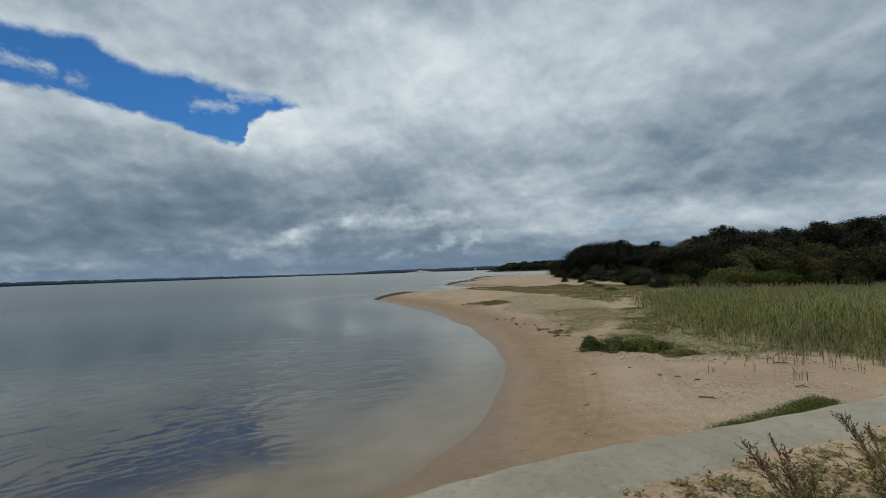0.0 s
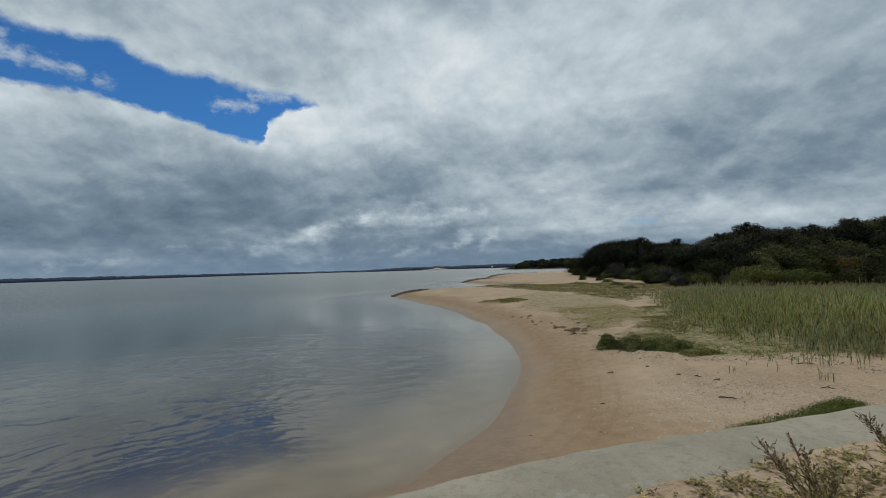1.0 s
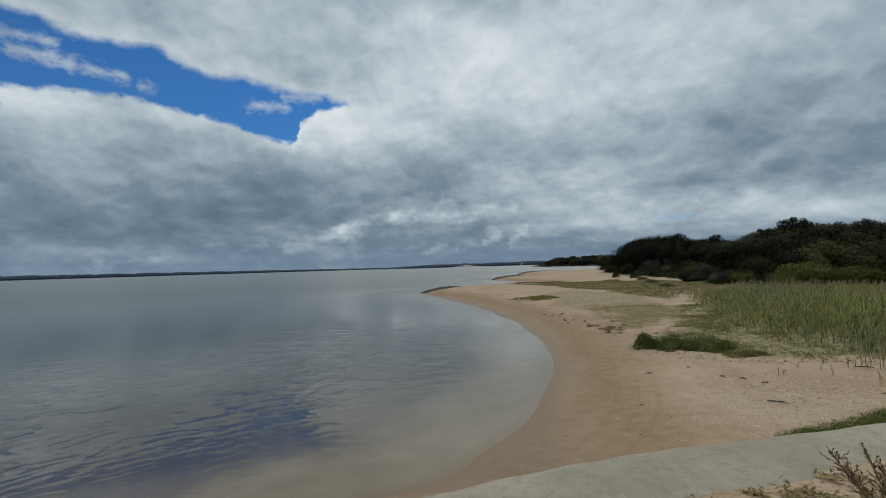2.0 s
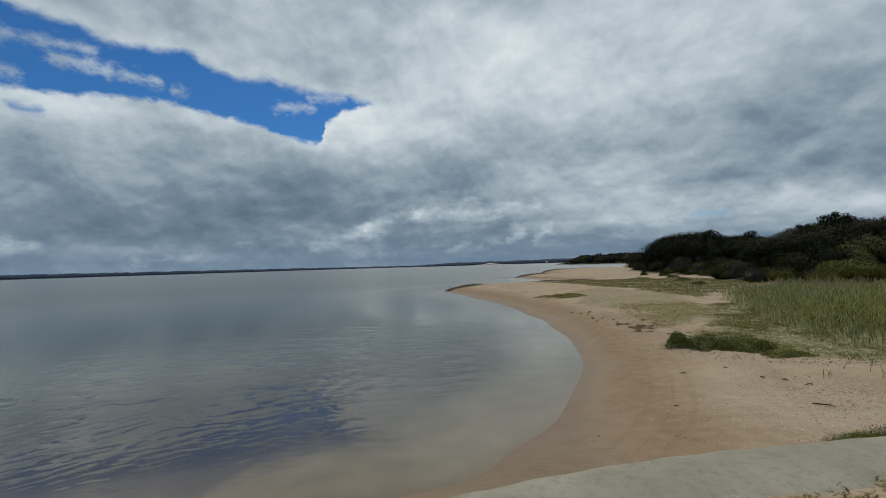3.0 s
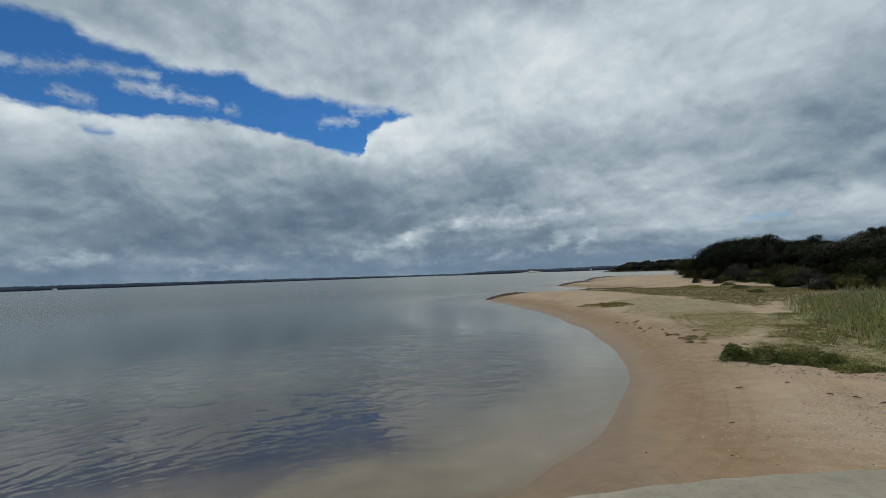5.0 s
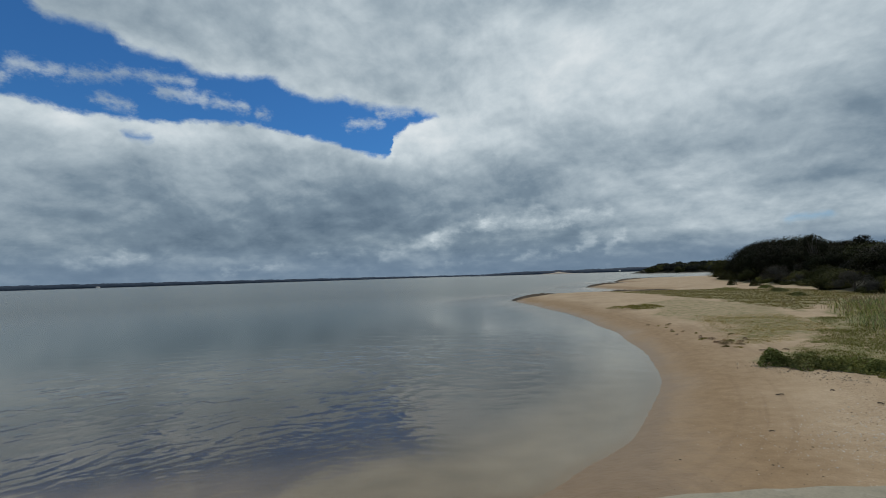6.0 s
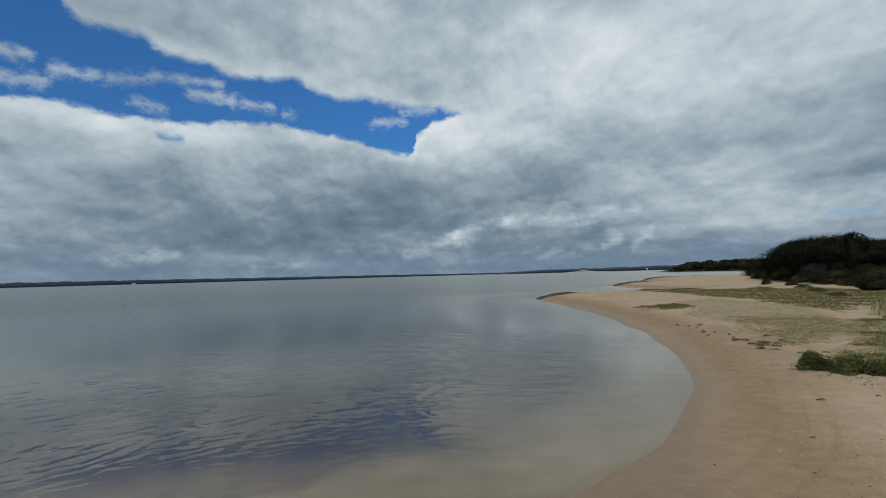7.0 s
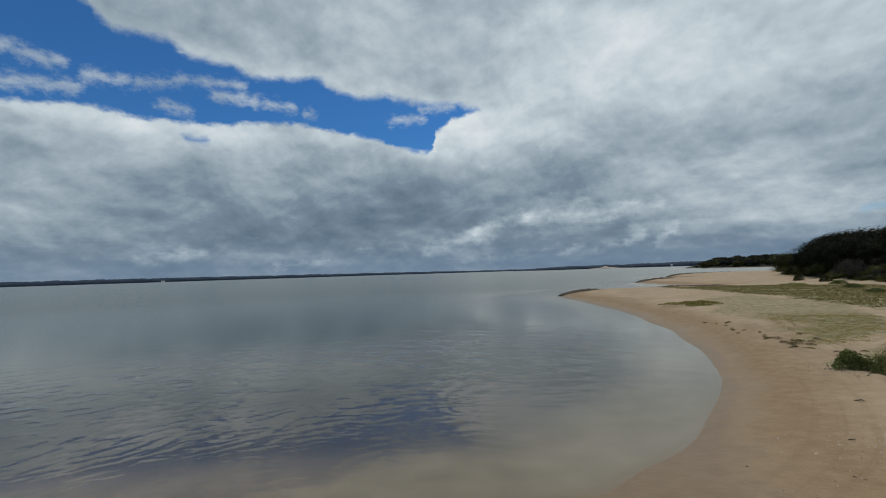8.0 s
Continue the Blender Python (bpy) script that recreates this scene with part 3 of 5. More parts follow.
def curve(line, per=6):
    """Round a line of points; each corner's tangent is scaled to the stretch it serves."""
    d = np.diff(line, axis=0)
    ln = np.linalg.norm(d, axis=1)
    u = d / ln[:, None]
    tan = np.vstack([u[:1], (u[:-1] + u[1:]) / 2, u[-1:]])
    out = []
    for i in range(len(line) - 1):
        for q in np.linspace(0, 1, per, endpoint=False):
            h1, h2 = 2 * q ** 3 - 3 * q ** 2 + 1, q ** 3 - 2 * q ** 2 + q
            out.append(h1 * line[i] + (1 - h1) * line[i + 1] + ln[i] * (h2 * tan[i] + (q ** 3 - q ** 2) * tan[i + 1]))
    return np.array(out + [line[-1]])


SHORE_C, WALL_C, HILL_C = curve(SHORE, 4), curve(WALL, 4), curve(HILL, 3)


def wave_noise(x, y, seed, scale):
    """Cheap smooth noise in about -1..1: a sum of crossed waves."""
    r = np.random.RandomState(seed)
    out = np.zeros(np.shape(x))
    for i in range(9):
        a, f, p = r.uniform(0, 2 * np.pi), scale * r.uniform(0.5, 2.2), r.uniform(0, 6.28)
        out = out + np.sin((x * np.cos(a) + y * np.sin(a)) * f + p)
    return out / 4.0


def land(x, y):
    """Height of the ground, distance inland from the water, and distance into the hill."""
    x, y = np.asarray(x, float), np.asarray(y, float)
    s, w, h = signed(x, y, SHORE_C), signed(x, y, WALL_C), signed(x, y, HILL_C)
    s = s + 0.16 * wave_noise(x, y, 3, 0.9) * np.clip(np.abs(y) / 25, 0, 1)
    beach = 0.80 * (1 - np.exp(-np.maximum(s, 0) / 3.0)) + 0.045 * wave_noise(x, y, 5, 1.3) * np.clip(s / 4, 0, 1)
    beach = beach + 0.012 * wave_noise(x, y, 7, 7.0) * np.clip(s / 3, 0, 1)
    bed = -0.075 * np.minimum(-s, 6) - 0.02 * np.clip(-s - 6, 0, 60)
    z = np.where(s > 0, beach, bed)
    up = np.maximum(h, 0)
    top = 4.9 - 0.0016 * np.clip(y - 100, 0, 420) + 1.5 * np.clip((x - 30) / 40, 0, 1)
    hill = top * (1 - np.exp(-(up / 16.0) ** 1.3)) * (1 + 0.13 * wave_noise(x, y, 11, 0.09))
    z = z + np.where(h > 0, hill, 0)
    terrace = 1.655 + 0.05 * np.clip((w - 0.45) / 0.5, 0, 1) + 0.042 * np.clip((x - 0.9) / 1.8, 0, 1) + 0.012 * wave_noise(x, y, 13, 2.5) + 0.006 * wave_noise(x, y, 14, 8.0)
    z = np.where(w > 0.28, np.maximum(terrace, np.where(h > 0, z, 0)), z)
    return z, s, h, w


def ground_z(x, y):
    return land(np.atleast_1d(x), np.atleast_1d(y))[0]


def polar_grid(near, far_edge):
    r1 = np.concatenate([[0.01, 0.4], np.geomspace(0.8, near, 400)])
    r = np.concatenate([r1, np.geomspace(near, far_edge, 110)[1:]])
    a = np.concatenate([np.linspace(-78, 62, 310), np.linspace(62, 282, 62)[1:-1]])
    a = np.radians(a)
    x = (r[:, None] * np.sin(a)).ravel()
    y = (r[:, None] * np.cos(a)).ravel()
    nr, na = len(r), len(a)
    i, j = np.meshgrid(np.arange(nr - 1), np.arange(na), indexing="ij")
    j2 = (j + 1) % na
    f = np.stack([i * na + j, i * na + j2, (i + 1) * na + j2, (i + 1) * na + j], -1).reshape(-1, 4)
    return x, y, f


REED_BED = [(10.9, 27.2), (8.8, 18.4), (8.4, 15.4), (8.6, 13.9), (9.0, 12.1), (9.8, 11.4), (9.9, 10.3), (13, 9.6), (22, 12.5), (38, 18), (47, 30), (40, 38.5), (26, 38), (18.5, 40), (14.5, 37)]
GREEN = [[(0.9, 59.5), (5.8, 49), (9.3, 38), (10.6, 29), (15, 36), (22, 45), (21, 60), (11, 61.5)], [(4.6, 15.8), (6.0, 13.0), (8.4, 12.0), (9.7, 11.9), (9.8, 18.5), (12.2, 27), (9.5, 27), (7.2, 19.5)],
         [(1.2, 35.4), (2.5, 32.2), (5.1, 37.6), (3.2, 38.6)], REED_BED, [(4.4, 19.0), (5.4, 17.6), (9.6, 23), (9.5, 28.5), (4.9, 29)], [(2.4, 30.5), (4.4, 25), (9, 25.5), (11.2, 31), (10.5, 37), (7, 46), (3.2, 40)],
         [(3.8, 6.9), (4.5, 7.5), (5.0, 7.8), (6.1, 8.15), (6.8, 8.5), (7.1, 8.2), (5.7, 6.8), (4.3, 6.2)]]


def build_ground():
    x, y, f = polar_grid(70, 4950)
    z, s, h, w = land(x, y)
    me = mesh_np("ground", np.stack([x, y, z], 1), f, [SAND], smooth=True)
    a = me.attributes.new("inland", "FLOAT", "POINT")
    a.data.foreach_set("value", s.astype(np.float32))
    g = np.zeros(len(x))
    for i, (poly, amount) in enumerate(zip(GREEN, (0.86, 0.88, 0.80, 0.85, 0.68, 0.56, 0.8))):
        ring = np.array(list(poly) + [poly[0]], float)
        d = distance(x, y, ring)
        d = np.where(inside(x, y, poly), d, -d) + 0.55 * wave_noise(x, y, 200 + i, 1.1) + 0.35 * wave_noise(x, y, 210 + i, 3.0)
        g = np.maximum(g, amount * np.clip((d + 0.5) / 1.6, 0, 1))
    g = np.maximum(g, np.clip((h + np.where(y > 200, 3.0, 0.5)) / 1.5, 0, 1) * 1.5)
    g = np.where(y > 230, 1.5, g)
    g = np.where((w > 0.2), 0.18, g)
    b = me.attributes.new("growth", "FLOAT", "POINT")
    b.data.foreach_set("value", g.astype(np.float32))
    tagged(new("ground", me), "pale sandy beach and dune ground with damp tide lines", "ground", kind="structure")


def ripples(x, y, s):
    """Wave height: ring-shaped trains that run on to the beach, broken into short crests, flat at the edge."""
    out = np.zeros(len(x))
    wx = 0.55 * wave_noise(x, y, 71, 0.35) + 0.14 * wave_noise(x, y, 72, 1.8)
    wy = 0.55 * wave_noise(x, y, 73, 0.35) + 0.14 * wave_noise(x, y, 74, 1.8)
    near = np.clip(1.7 - np.hypot(x, y) / 9.0, 0.0, 1.0)
    # short trains close to the wall, longer ones out on the open water
    for cx, cy, lam, amp, seed in ((1.5, 4.0, 0.80, 0.95, 3), (-14, 1.0, 0.62, 0.8, 4), (9, -3, 1.05, 0.8, 6)):
        r = np.hypot(x + wx - cx, y + wy - cy)
        crest = np.clip(0.35 + 0.8 * wave_noise(x, y, 80 + seed, 1.7), 0, 1.6)
        out += amp * lam * crest * (near if lam < 0.5 else 1.15 - 0.75 * near) * np.sin(2 * np.pi * r / lam + seed)
    patch = np.clip(0.70 + 0.55 * wave_noise(x, y, 79, 0.22), 0.12, 1.3)
    far_off = np.hypot(x, y)
    return 0.0012 * out * patch * np.clip(0.55 + far_off / 9, 0.7, 2.5) * np.clip((-s - 0.3) / 2.6, 0, 1) * np.clip(1.9 - far_off / 13, 0, 1)


def build_water():
    x, y, f = polar_grid(70, 4950)
    s = signed(x, y, SHORE_C)
    keep = (s[f] < 2.0).any(1)
    used = np.unique(f[keep])
    remap = np.zeros(len(x), int)
    remap[used] = np.arange(len(used))
    x, y, s = x[used], y[used], s[used]
    me = mesh_np("water", np.stack([x, y, ripples(x, y, s)], 1), remap[f[keep]], [WATER], smooth=True)
    dp = me.attributes.new("depth", "FLOAT", "POINT")
    dp.data.foreach_set("value", np.maximum(-s, 0.0).astype(np.float32))
    tagged(new("water", me), "calm grey-green lake water with gentle ripples over sand", "water", kind="structure")


def build_seawall():
    """A rounded concrete cap with a face that goes down into the beach."""
    c = WALL_C
    t = np.gradient(c, axis=0)
    t /= np.linalg.norm(t, axis=1)[:, None]
    nrm = np.stack([t[:, 1], -t[:, 0]], 1)              # towards the land side
    prof = [(0.02, -0.9), (0.0, -0.20), (0.0, -0.06), (0.012, -0.025), (0.05, 0.0), (0.20, 0.010), (0.40, 0.012), (0.56, 0.0), (0.72, -0.03), (0.95, -0.09), (1.0, -0.6)]
    rows = []
    for off, dz in prof:
        wob = 0.006 * np.sin(np.arange(len(c)) * 1.7 + off * 9)
        p = c + nrm * off
        rows.append(np.column_stack([p, np.full(len(c), 1.725 + dz) + wob]))
    v = np.stack(rows, 1).reshape(-1, 3)
    n, m = len(c), len(prof)
    f = np.array([(i * m + j, i * m + j + 1, (i + 1) * m + j + 1, (i + 1) * m + j) for i in range(n - 1) for j in range(m - 1)])
    me = mesh_np("seawall", v, f, [CONCRETE], smooth=True)
    tagged(new("wall_sea", me), "low weathered grey concrete seawall with rounded cap, sand drifted over it", "wall", kind="structure")


build_ground()
build_water()
build_seawall()


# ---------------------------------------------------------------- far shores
def far_ridge(name, label, pts, seed, rough_h, step=9.0, mat=FAR_WOOD_HAZED, depth=120, foot=0.0):
    """A low wooded shore: a strip along pts of (x, y, height) with an uneven canopy."""
    p = np.array(pts, float)
    seg = np.concatenate([[0], np.cumsum(np.linalg.norm(np.diff(p[:, :2], axis=0), axis=1))])
    q = np.arange(0, seg[-1], step)
    x, y, hgt = (np.interp(q, seg, p[:, i]) for i in range(3))
    r = np.random.RandomState(seed)
    nrm = np.stack([x, y], 1)
    nrm /= np.linalg.norm(nrm, axis=1)[:, None]
    rows = []
    for i, (off, k) in enumerate(((0, 0.0), (1.5, 0.32), (8, 0.62), (22, 0.85), (45, 1.0), (80, 0.95), (depth, 0.7))):
        lump = r.uniform(-1, 1, len(q)) * rough_h * k
        lump = lump + 0.6 * rough_h * k * np.sin(q / (3.2 * step) + i)
        rows.append(np.column_stack([x + nrm[:, 0] * off, y + nrm[:, 1] * off, foot - 0.3 + np.maximum(hgt * k + lump, 0.2 * k)]))
    v = np.stack(rows, 1).reshape(-1, 3)
    m = len(rows)
    f = np.array([(i * m + j, (i + 1) * m + j, (i + 1) * m + j + 1, i * m + j + 1) for i in range(len(q) - 1) for j in range(m - 1)])
    return tagged(new(name, mesh_np(name, v, f, [mat])), label, "far shore", kind="structure")


def polar(az, r):
    return r * math.sin(radians(az)), r * math.cos(radians(az))


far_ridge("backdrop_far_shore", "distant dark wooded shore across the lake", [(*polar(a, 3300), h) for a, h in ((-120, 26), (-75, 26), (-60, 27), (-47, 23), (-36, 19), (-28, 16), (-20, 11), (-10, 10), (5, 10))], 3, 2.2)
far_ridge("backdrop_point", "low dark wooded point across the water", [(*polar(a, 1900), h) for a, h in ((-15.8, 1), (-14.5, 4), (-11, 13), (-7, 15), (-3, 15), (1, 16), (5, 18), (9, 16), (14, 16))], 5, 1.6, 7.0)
far_ridge("backdrop_dune", "bare pale sand dune on the far point", [(*polar(a, 1880), h) for a, h in ((-6.6, 0.6), (-5.2, 5), (-4.6, 11), (-4.0, 6), (-2.8, 1.5), (-1.2, 0.8))], 7, 0.5, 6.0, FAR_SAND, 12)


# ---------------------------------------------------------------- scrub and trees on the dune hill
def crown_mesh(name, rng, size, clumps, per, leaf, mat, hollow=0.55, flat=1.0):
    """Many small leaves in uneven clumps that fill an ellipsoid with gaps."""
    cs, ns = [], []
    for _ in range(clumps):
        d = rng.normal(size=3)
        d /= np.linalg.norm(d)
        d[2] = abs(d[2]) * flat - 0.25
        c = d * np.array(size) * rng.uniform(hollow, 1.0)
        r = rng.uniform(0.24, 0.46) * min(size[0], size[2] * 1.4)
        e = rng.normal(size=(per, 3))
        e /= np.linalg.norm(e, axis=1)[:, None]
        e[:, 2] *= 0.75
        cs.append(c + e * r * rng.uniform(0.55, 1.1, (per, 1)))
        ns.append(0.8 * e + 0.7 * d + np.array([0, 0, 0.3]) + 0.3 * rng.normal(size=(per, 3)))
    v, f = leaves(np.concatenate(cs), np.concatenate(ns), leaf, rng, 0.82)
    return mesh_np(name, v, f, [mat])


def make_tree(name, label, category, seed, height, spread, mat, clumps=34, per=62, leaf=0.10, limbs=4, trunk_r=0.11, flat=1.0, hollow=0.55, low=0.22):
    """A tree or tall shrub > trunk, limbs, crown. The crown begins at low * height."""
    rng = np.random.RandomState(seed)
    t = thing(name, label, category)
    base = height * low
    lean = rng.uniform(-0.25, 0.25, 2) * height * 0.3
    fork = np.array([lean[0] * 0.5, lean[1] * 0.5, base])
    pts = [np.array([0, 0, -0.3]), np.array([lean[0] * 0.1, lean[1] * 0.15, base * 0.4]), fork, np.array([lean[0], lean[1], base + (height - base) * 0.6])]
    part("trunk", mesh_np("trunk", *tube(pts, [trunk_r * 1.3, trunk_r, trunk_r * 0.75, trunk_r * 0.2], 7), [BARK], smooth=True), t)
    for i in range(limbs):
        a = 2 * math.pi * i / limbs + rng.uniform(-0.4, 0.4)
        reach = spread * rng.uniform(0.5, 0.85)
        tip = np.array([math.cos(a) * reach, math.sin(a) * reach, base + (height - base) * rng.uniform(0.35, 0.8)])
        start = np.array([lean[0] * 0.3, lean[1] * 0.3, base * rng.uniform(0.5, 1.0)])
        mid = (start + tip) / 2 + np.array([0, 0, -0.08 * reach]) + rng.normal(size=3) * 0.05
        part("limb", mesh_np("limb", *tube([start, mid, tip], [trunk_r * 0.55, trunk_r * 0.4, trunk_r * 0.12], 5), [BARK], smooth=True), t)
    rz = (height - base) * 0.62
    cr = part("crown", crown_mesh("crown", rng, (spread, spread, rz), clumps, per, leaf, mat, hollow, flat), t)
    cr.location = (lean[0] * 0.7, lean[1] * 0.7, base + rz * 0.42)
    return t


SPECIES = {
    "dark": make_tree("scrub_tree", "dense dark green coastal scrub tree on the dune slope", "tree", 1, 3.8, 2.3, SCRUB_DARK, 22, 250, 0.076),
    "dark2": make_tree("scrub_tree", "dense dark green coastal scrub tree on the dune slope", "tree", 2, 3.4, 2.6, SCRUB_DARK, 22, 250, 0.076),
    "olive": make_tree("scrub_tree", "olive green coastal scrub tree with rounded crown", "tree", 3, 3.0, 2.1, SCRUB, 20, 240, 0.073),
    "olive2": make_tree("scrub_tree", "olive green coastal scrub tree with rounded crown", "tree", 4, 3.5, 1.9, SCRUB, 20, 240, 0.073),
    "grey": make_tree("grey_scrub_tree", "grey-green twiggy scrub tree on the dune slope", "tree", 9, 3.2, 1.9, SCRUB_GREY, 17, 200, 0.060, 7, 0.07),
    "airy": make_tree("open_crowned_tree", "taller dark tree with sparse open crown on the ridge", "tree", 5, 5.2, 1.15, SCRUB_DARK, 14, 130, 0.062, 7, 0.09, 1.0, 0.6, 0.42),
    "bright": make_tree("leafy_bush", "fresh green leafy bush at the foot of the dune", "bush", 6, 1.9, 1.5, SCRUB_BRIGHT, 26, 110, 0.062, 3, 0.05, 1.0, 0.5, 0.2),
    "low": make_tree("low_scrub_bush", "low dark olive bush at the foot of the dune", "bush", 7, 1.6, 1.5, SCRUB, 26, 110, 0.060, 3, 0.05, 1.0, 0.5, 0.2),
    "gold": make_tree("golden_bush", "golden brown flowering bush among dark scrub", "bush", 8, 2.6, 1.8, SCRUB_GOLD, 30, 66, 0.085, 4, 0.06, 1.0, 0.6, 0.3),
    "grove": make_tree("grove_tree", "large round-crowned dark coastal tree in a dense grove", "tree", 14, 6.0, 3.3, SCRUB_DARK, 34, 240, 0.10, 5, 0.16, 1.0, 0.6, 0.18),
    "far": make_tree("headland_tree", "dark tree on the distant headland slope", "tree", 10, 4.4, 2.6, SCRUB_HAZED, 16, 34, 0.32, 3, low=0.1),
    "far2": make_tree("headland_tree", "dark olive tree on the distant headland slope", "tree", 11, 4.0, 2.9, SCRUB, 16, 34, 0.32, 3, low=0.1),
}
PLACED = {k: 0 for k in SPECIES}
GROUP = {"tree": "trees on the dune hill", "bush": "bushes at the foot of the dune"}


def plant(kind, x, y, scale=1.0, turn=0.0, sink=0.1, group=""):
    """Set the species down at a place; the first call uses the built tree itself."""
    ob = SPECIES[kind]
    m = pose(x, y, float(ground_z(x, y)[0]) - sink, 0, 0, turn) @ Matrix.Diagonal((scale, scale, scale, 1))
    if PLACED[kind] == 0:
        ob.matrix_basis = m
        first = ob
    else:
        first = copy_thing(ob, pose(x, y, float(ground_z(x, y)[0]) - sink, 0, 0, turn))
        first.scale = (scale, scale, scale)
    PLACED[kind] += 1
    tagged(first, group=group or GROUP[ob["category"]])
    return first


SKYLINE = ((0, 0.5), (15, 1.2), (15.6, 2.1), (17.6, 2.75), (20.3, 3.0), (21.8, 2.6), (22.7, 2.4), (24.9, 2.45), (26.3, 1.9), (27.4, 2.4), (28.7, 3.0), (31.2, 3.6), (32.5, 3.5), (35.4, 3.1), (37.3, 3.4), (39.1, 3.8), (41.6, 3.8), (44.2, 3.9), (55, 4.2))
CROWN_TOP = {"dark": 3.3, "dark2": 3.0, "olive": 2.6, "olive2": 3.0, "grey": 2.8, "bright": 1.7, "low": 1.4}


def plant_hill():
    rng = np.random.RandomState(21)
    # candidates over the seaward slope and crest
    n = 9000
    x, y = rng.uniform(19, 66, n), rng.uniform(34, 150, n)
    z, s, h, w = land(x, y)
    taken = []
    for i in range(n):
        az = math.degrees(math.atan2(x[i], y[i]))
        if h[i] < 0.6 or h[i] > 24 or az > 52 or s[i] < 3:
            continue
        gap = 2.5 if h[i] < 12 else 3.0
        gap *= 1 + 0.4 * max(0, (y[i] - 60) / 60)
        if any((x[i] - a) ** 2 + (y[i] - b) ** 2 < gap * gap for a, b in taken):
            continue
        if len(taken) >= 290:
            break
        taken.append((x[i], y[i]))
        r = rng.rand()
        # the grove to the north is dark; the slope behind the reeds is mixed
        grove = az < 24 and h[i] > 4
        if h[i] < 3.2:
            kind = "bright" if r < 0.10 else "low" if r < 0.62 else "grey" if r < 0.72 else "olive"
        elif 23.5 < az < 31 and r < 0.42 and h[i] > 4:
            kind = "grey"
        elif grove:
            kind = "dark" if r < 0.5 else "dark2" if r < 0.92 else "grey"
        elif h[i] < 10:
            kind = "olive" if r < 0.30 else "olive2" if r < 0.50 else "dark" if r < 0.66 else "dark2" if r < 0.80 else "grey" if r < 0.92 else "bright"
        else:
            kind = "dark" if r < 0.34 else "dark2" if r < 0.64 else "olive2" if r < 0.85 else "grey"
        # the canopy keeps under the skyline of the hill
        dist = math.hypot(x[i], y[i])
        room = 3.35 + dist * math.tan(radians(np.interp(az, *zip(*SKYLINE)))) * rng.uniform(0.9, 1.04) - z[i]
        size, turn = rng.uniform(0.62, 1.0) * rng.uniform(0.85, 1.5), rng.uniform(0, 360)
        if h[i] < 3.2:
            size *= rng.uniform(0.35, 1.35)
        size = min(size, room / CROWN_TOP[kind])
        if size < 0.3:
            continue
        plant(kind, x[i], y[i], size, turn)
    for az, dist, el in ((15.7, 100, 2.15), (16.4, 97, 2.55), (17.2, 95, 2.75), (18.1, 92, 2.9), (19.1, 90, 3.0), (20.1, 92, 3.05), (21.2, 88, 2.7), (22.3, 90, 2.4), (23.4, 86, 2.3), (24.7, 84, 2.45), (18.6, 98, 2.8), (16.8, 90, 2.0), (20.6, 84, 2.3), (18.4, 86, 2.3)):
        px, py = polar(az, dist)
        plant("grove", px, py, (3.3 + dist * math.tan(radians(el)) - float(ground_z(px, py)[0])) / 5.2, az * 41)
    for kind, az, dist, sc in (("gold", 38.0, 55, 1.0), ("gold", 39.4, 56, 0.95), ("gold", 40.8, 57, 0.8), ("bright", 30.5, 46.5, 0.8), ("bright", 32.2, 48.5, 1.3), ("bright", 27.5, 50.5, 0.9), ("low", 40.5, 47, 1.3), ("grey", 25.6, 66, 1.2), ("grey", 27.2, 63, 1.35), ("grey", 28.6, 60, 1.25), ("grey", 27.8, 67, 1.3), ("grey", 30.0, 58, 1.1),
                               ("olive", 33.5, 54, 1.2), ("olive", 36.2, 53, 1.3), ("bright", 36.0, 47, 1.1), ("gold", 41.6, 56, 1.0), ("olive", 43.0, 54, 1.3), ("low", 20.0, 76, 1.1), ("low", 22.0, 73, 1.0), ("bright", 24.0, 66, 0.9), ("low", 25.5, 58, 1.1)):
        px, py = polar(az, dist)
        plant(kind, px, py, sc, az * 7)


def plant_skyline():
    """The crest row, and the low bushes that hide the foot of the slope."""
    rng = np.random.RandomState(23)
    for az in np.arange(26.6, 50, 0.85):
        kind = ("dark", "olive2", "dark2", "olive", "dark2")[rng.randint(5)]
        px, py = polar(az, rng.uniform(64, 74) if az < 36 else rng.uniform(60, 70))
        room = 3.35 + math.hypot(px, py) * math.tan(radians(np.interp(az, *zip(*SKYLINE)) * rng.uniform(0.88, 1.02))) - float(ground_z(px, py)[0])
        plant(kind, px, py, min(max(room / CROWN_TOP[kind], 0.4), 1.3), rng.uniform(0, 360))
    for az, el in ((30.7, 4.2), (31.5, 4.45), (32.3, 4.0), (24.8, 3.0), (36.8, 3.7), (39.4, 4.1), (42.6, 4.2), (44.5, 4.3), (28.9, 3.4), (21.0, 3.45)):
        px, py = polar(az, 66 if az > 26 else 80)
        plant("airy", px, py, (3.35 + math.hypot(px, py) * math.tan(radians(el)) - float(ground_z(px, py)[0])) / 4.7, az * 31)
    foot = HILL_C[(HILL_C[:, 1] > 42) & (HILL_C[:, 1] < 125) & (HILL_C[:, 0] < 30)]
    for q in np.linspace(0, 1, 46) ** 1.5:
        x, y = foot[int(q * (len(foot) - 1))] + rng.normal(0, 0.7, 2) + np.array([1.0, 0.2])
        plant(("low", "low", "low", "olive", "bright", "grey")[rng.randint(6)], x, y, rng.uniform(0.35, 0.75), rng.uniform(0, 360), 0.15)


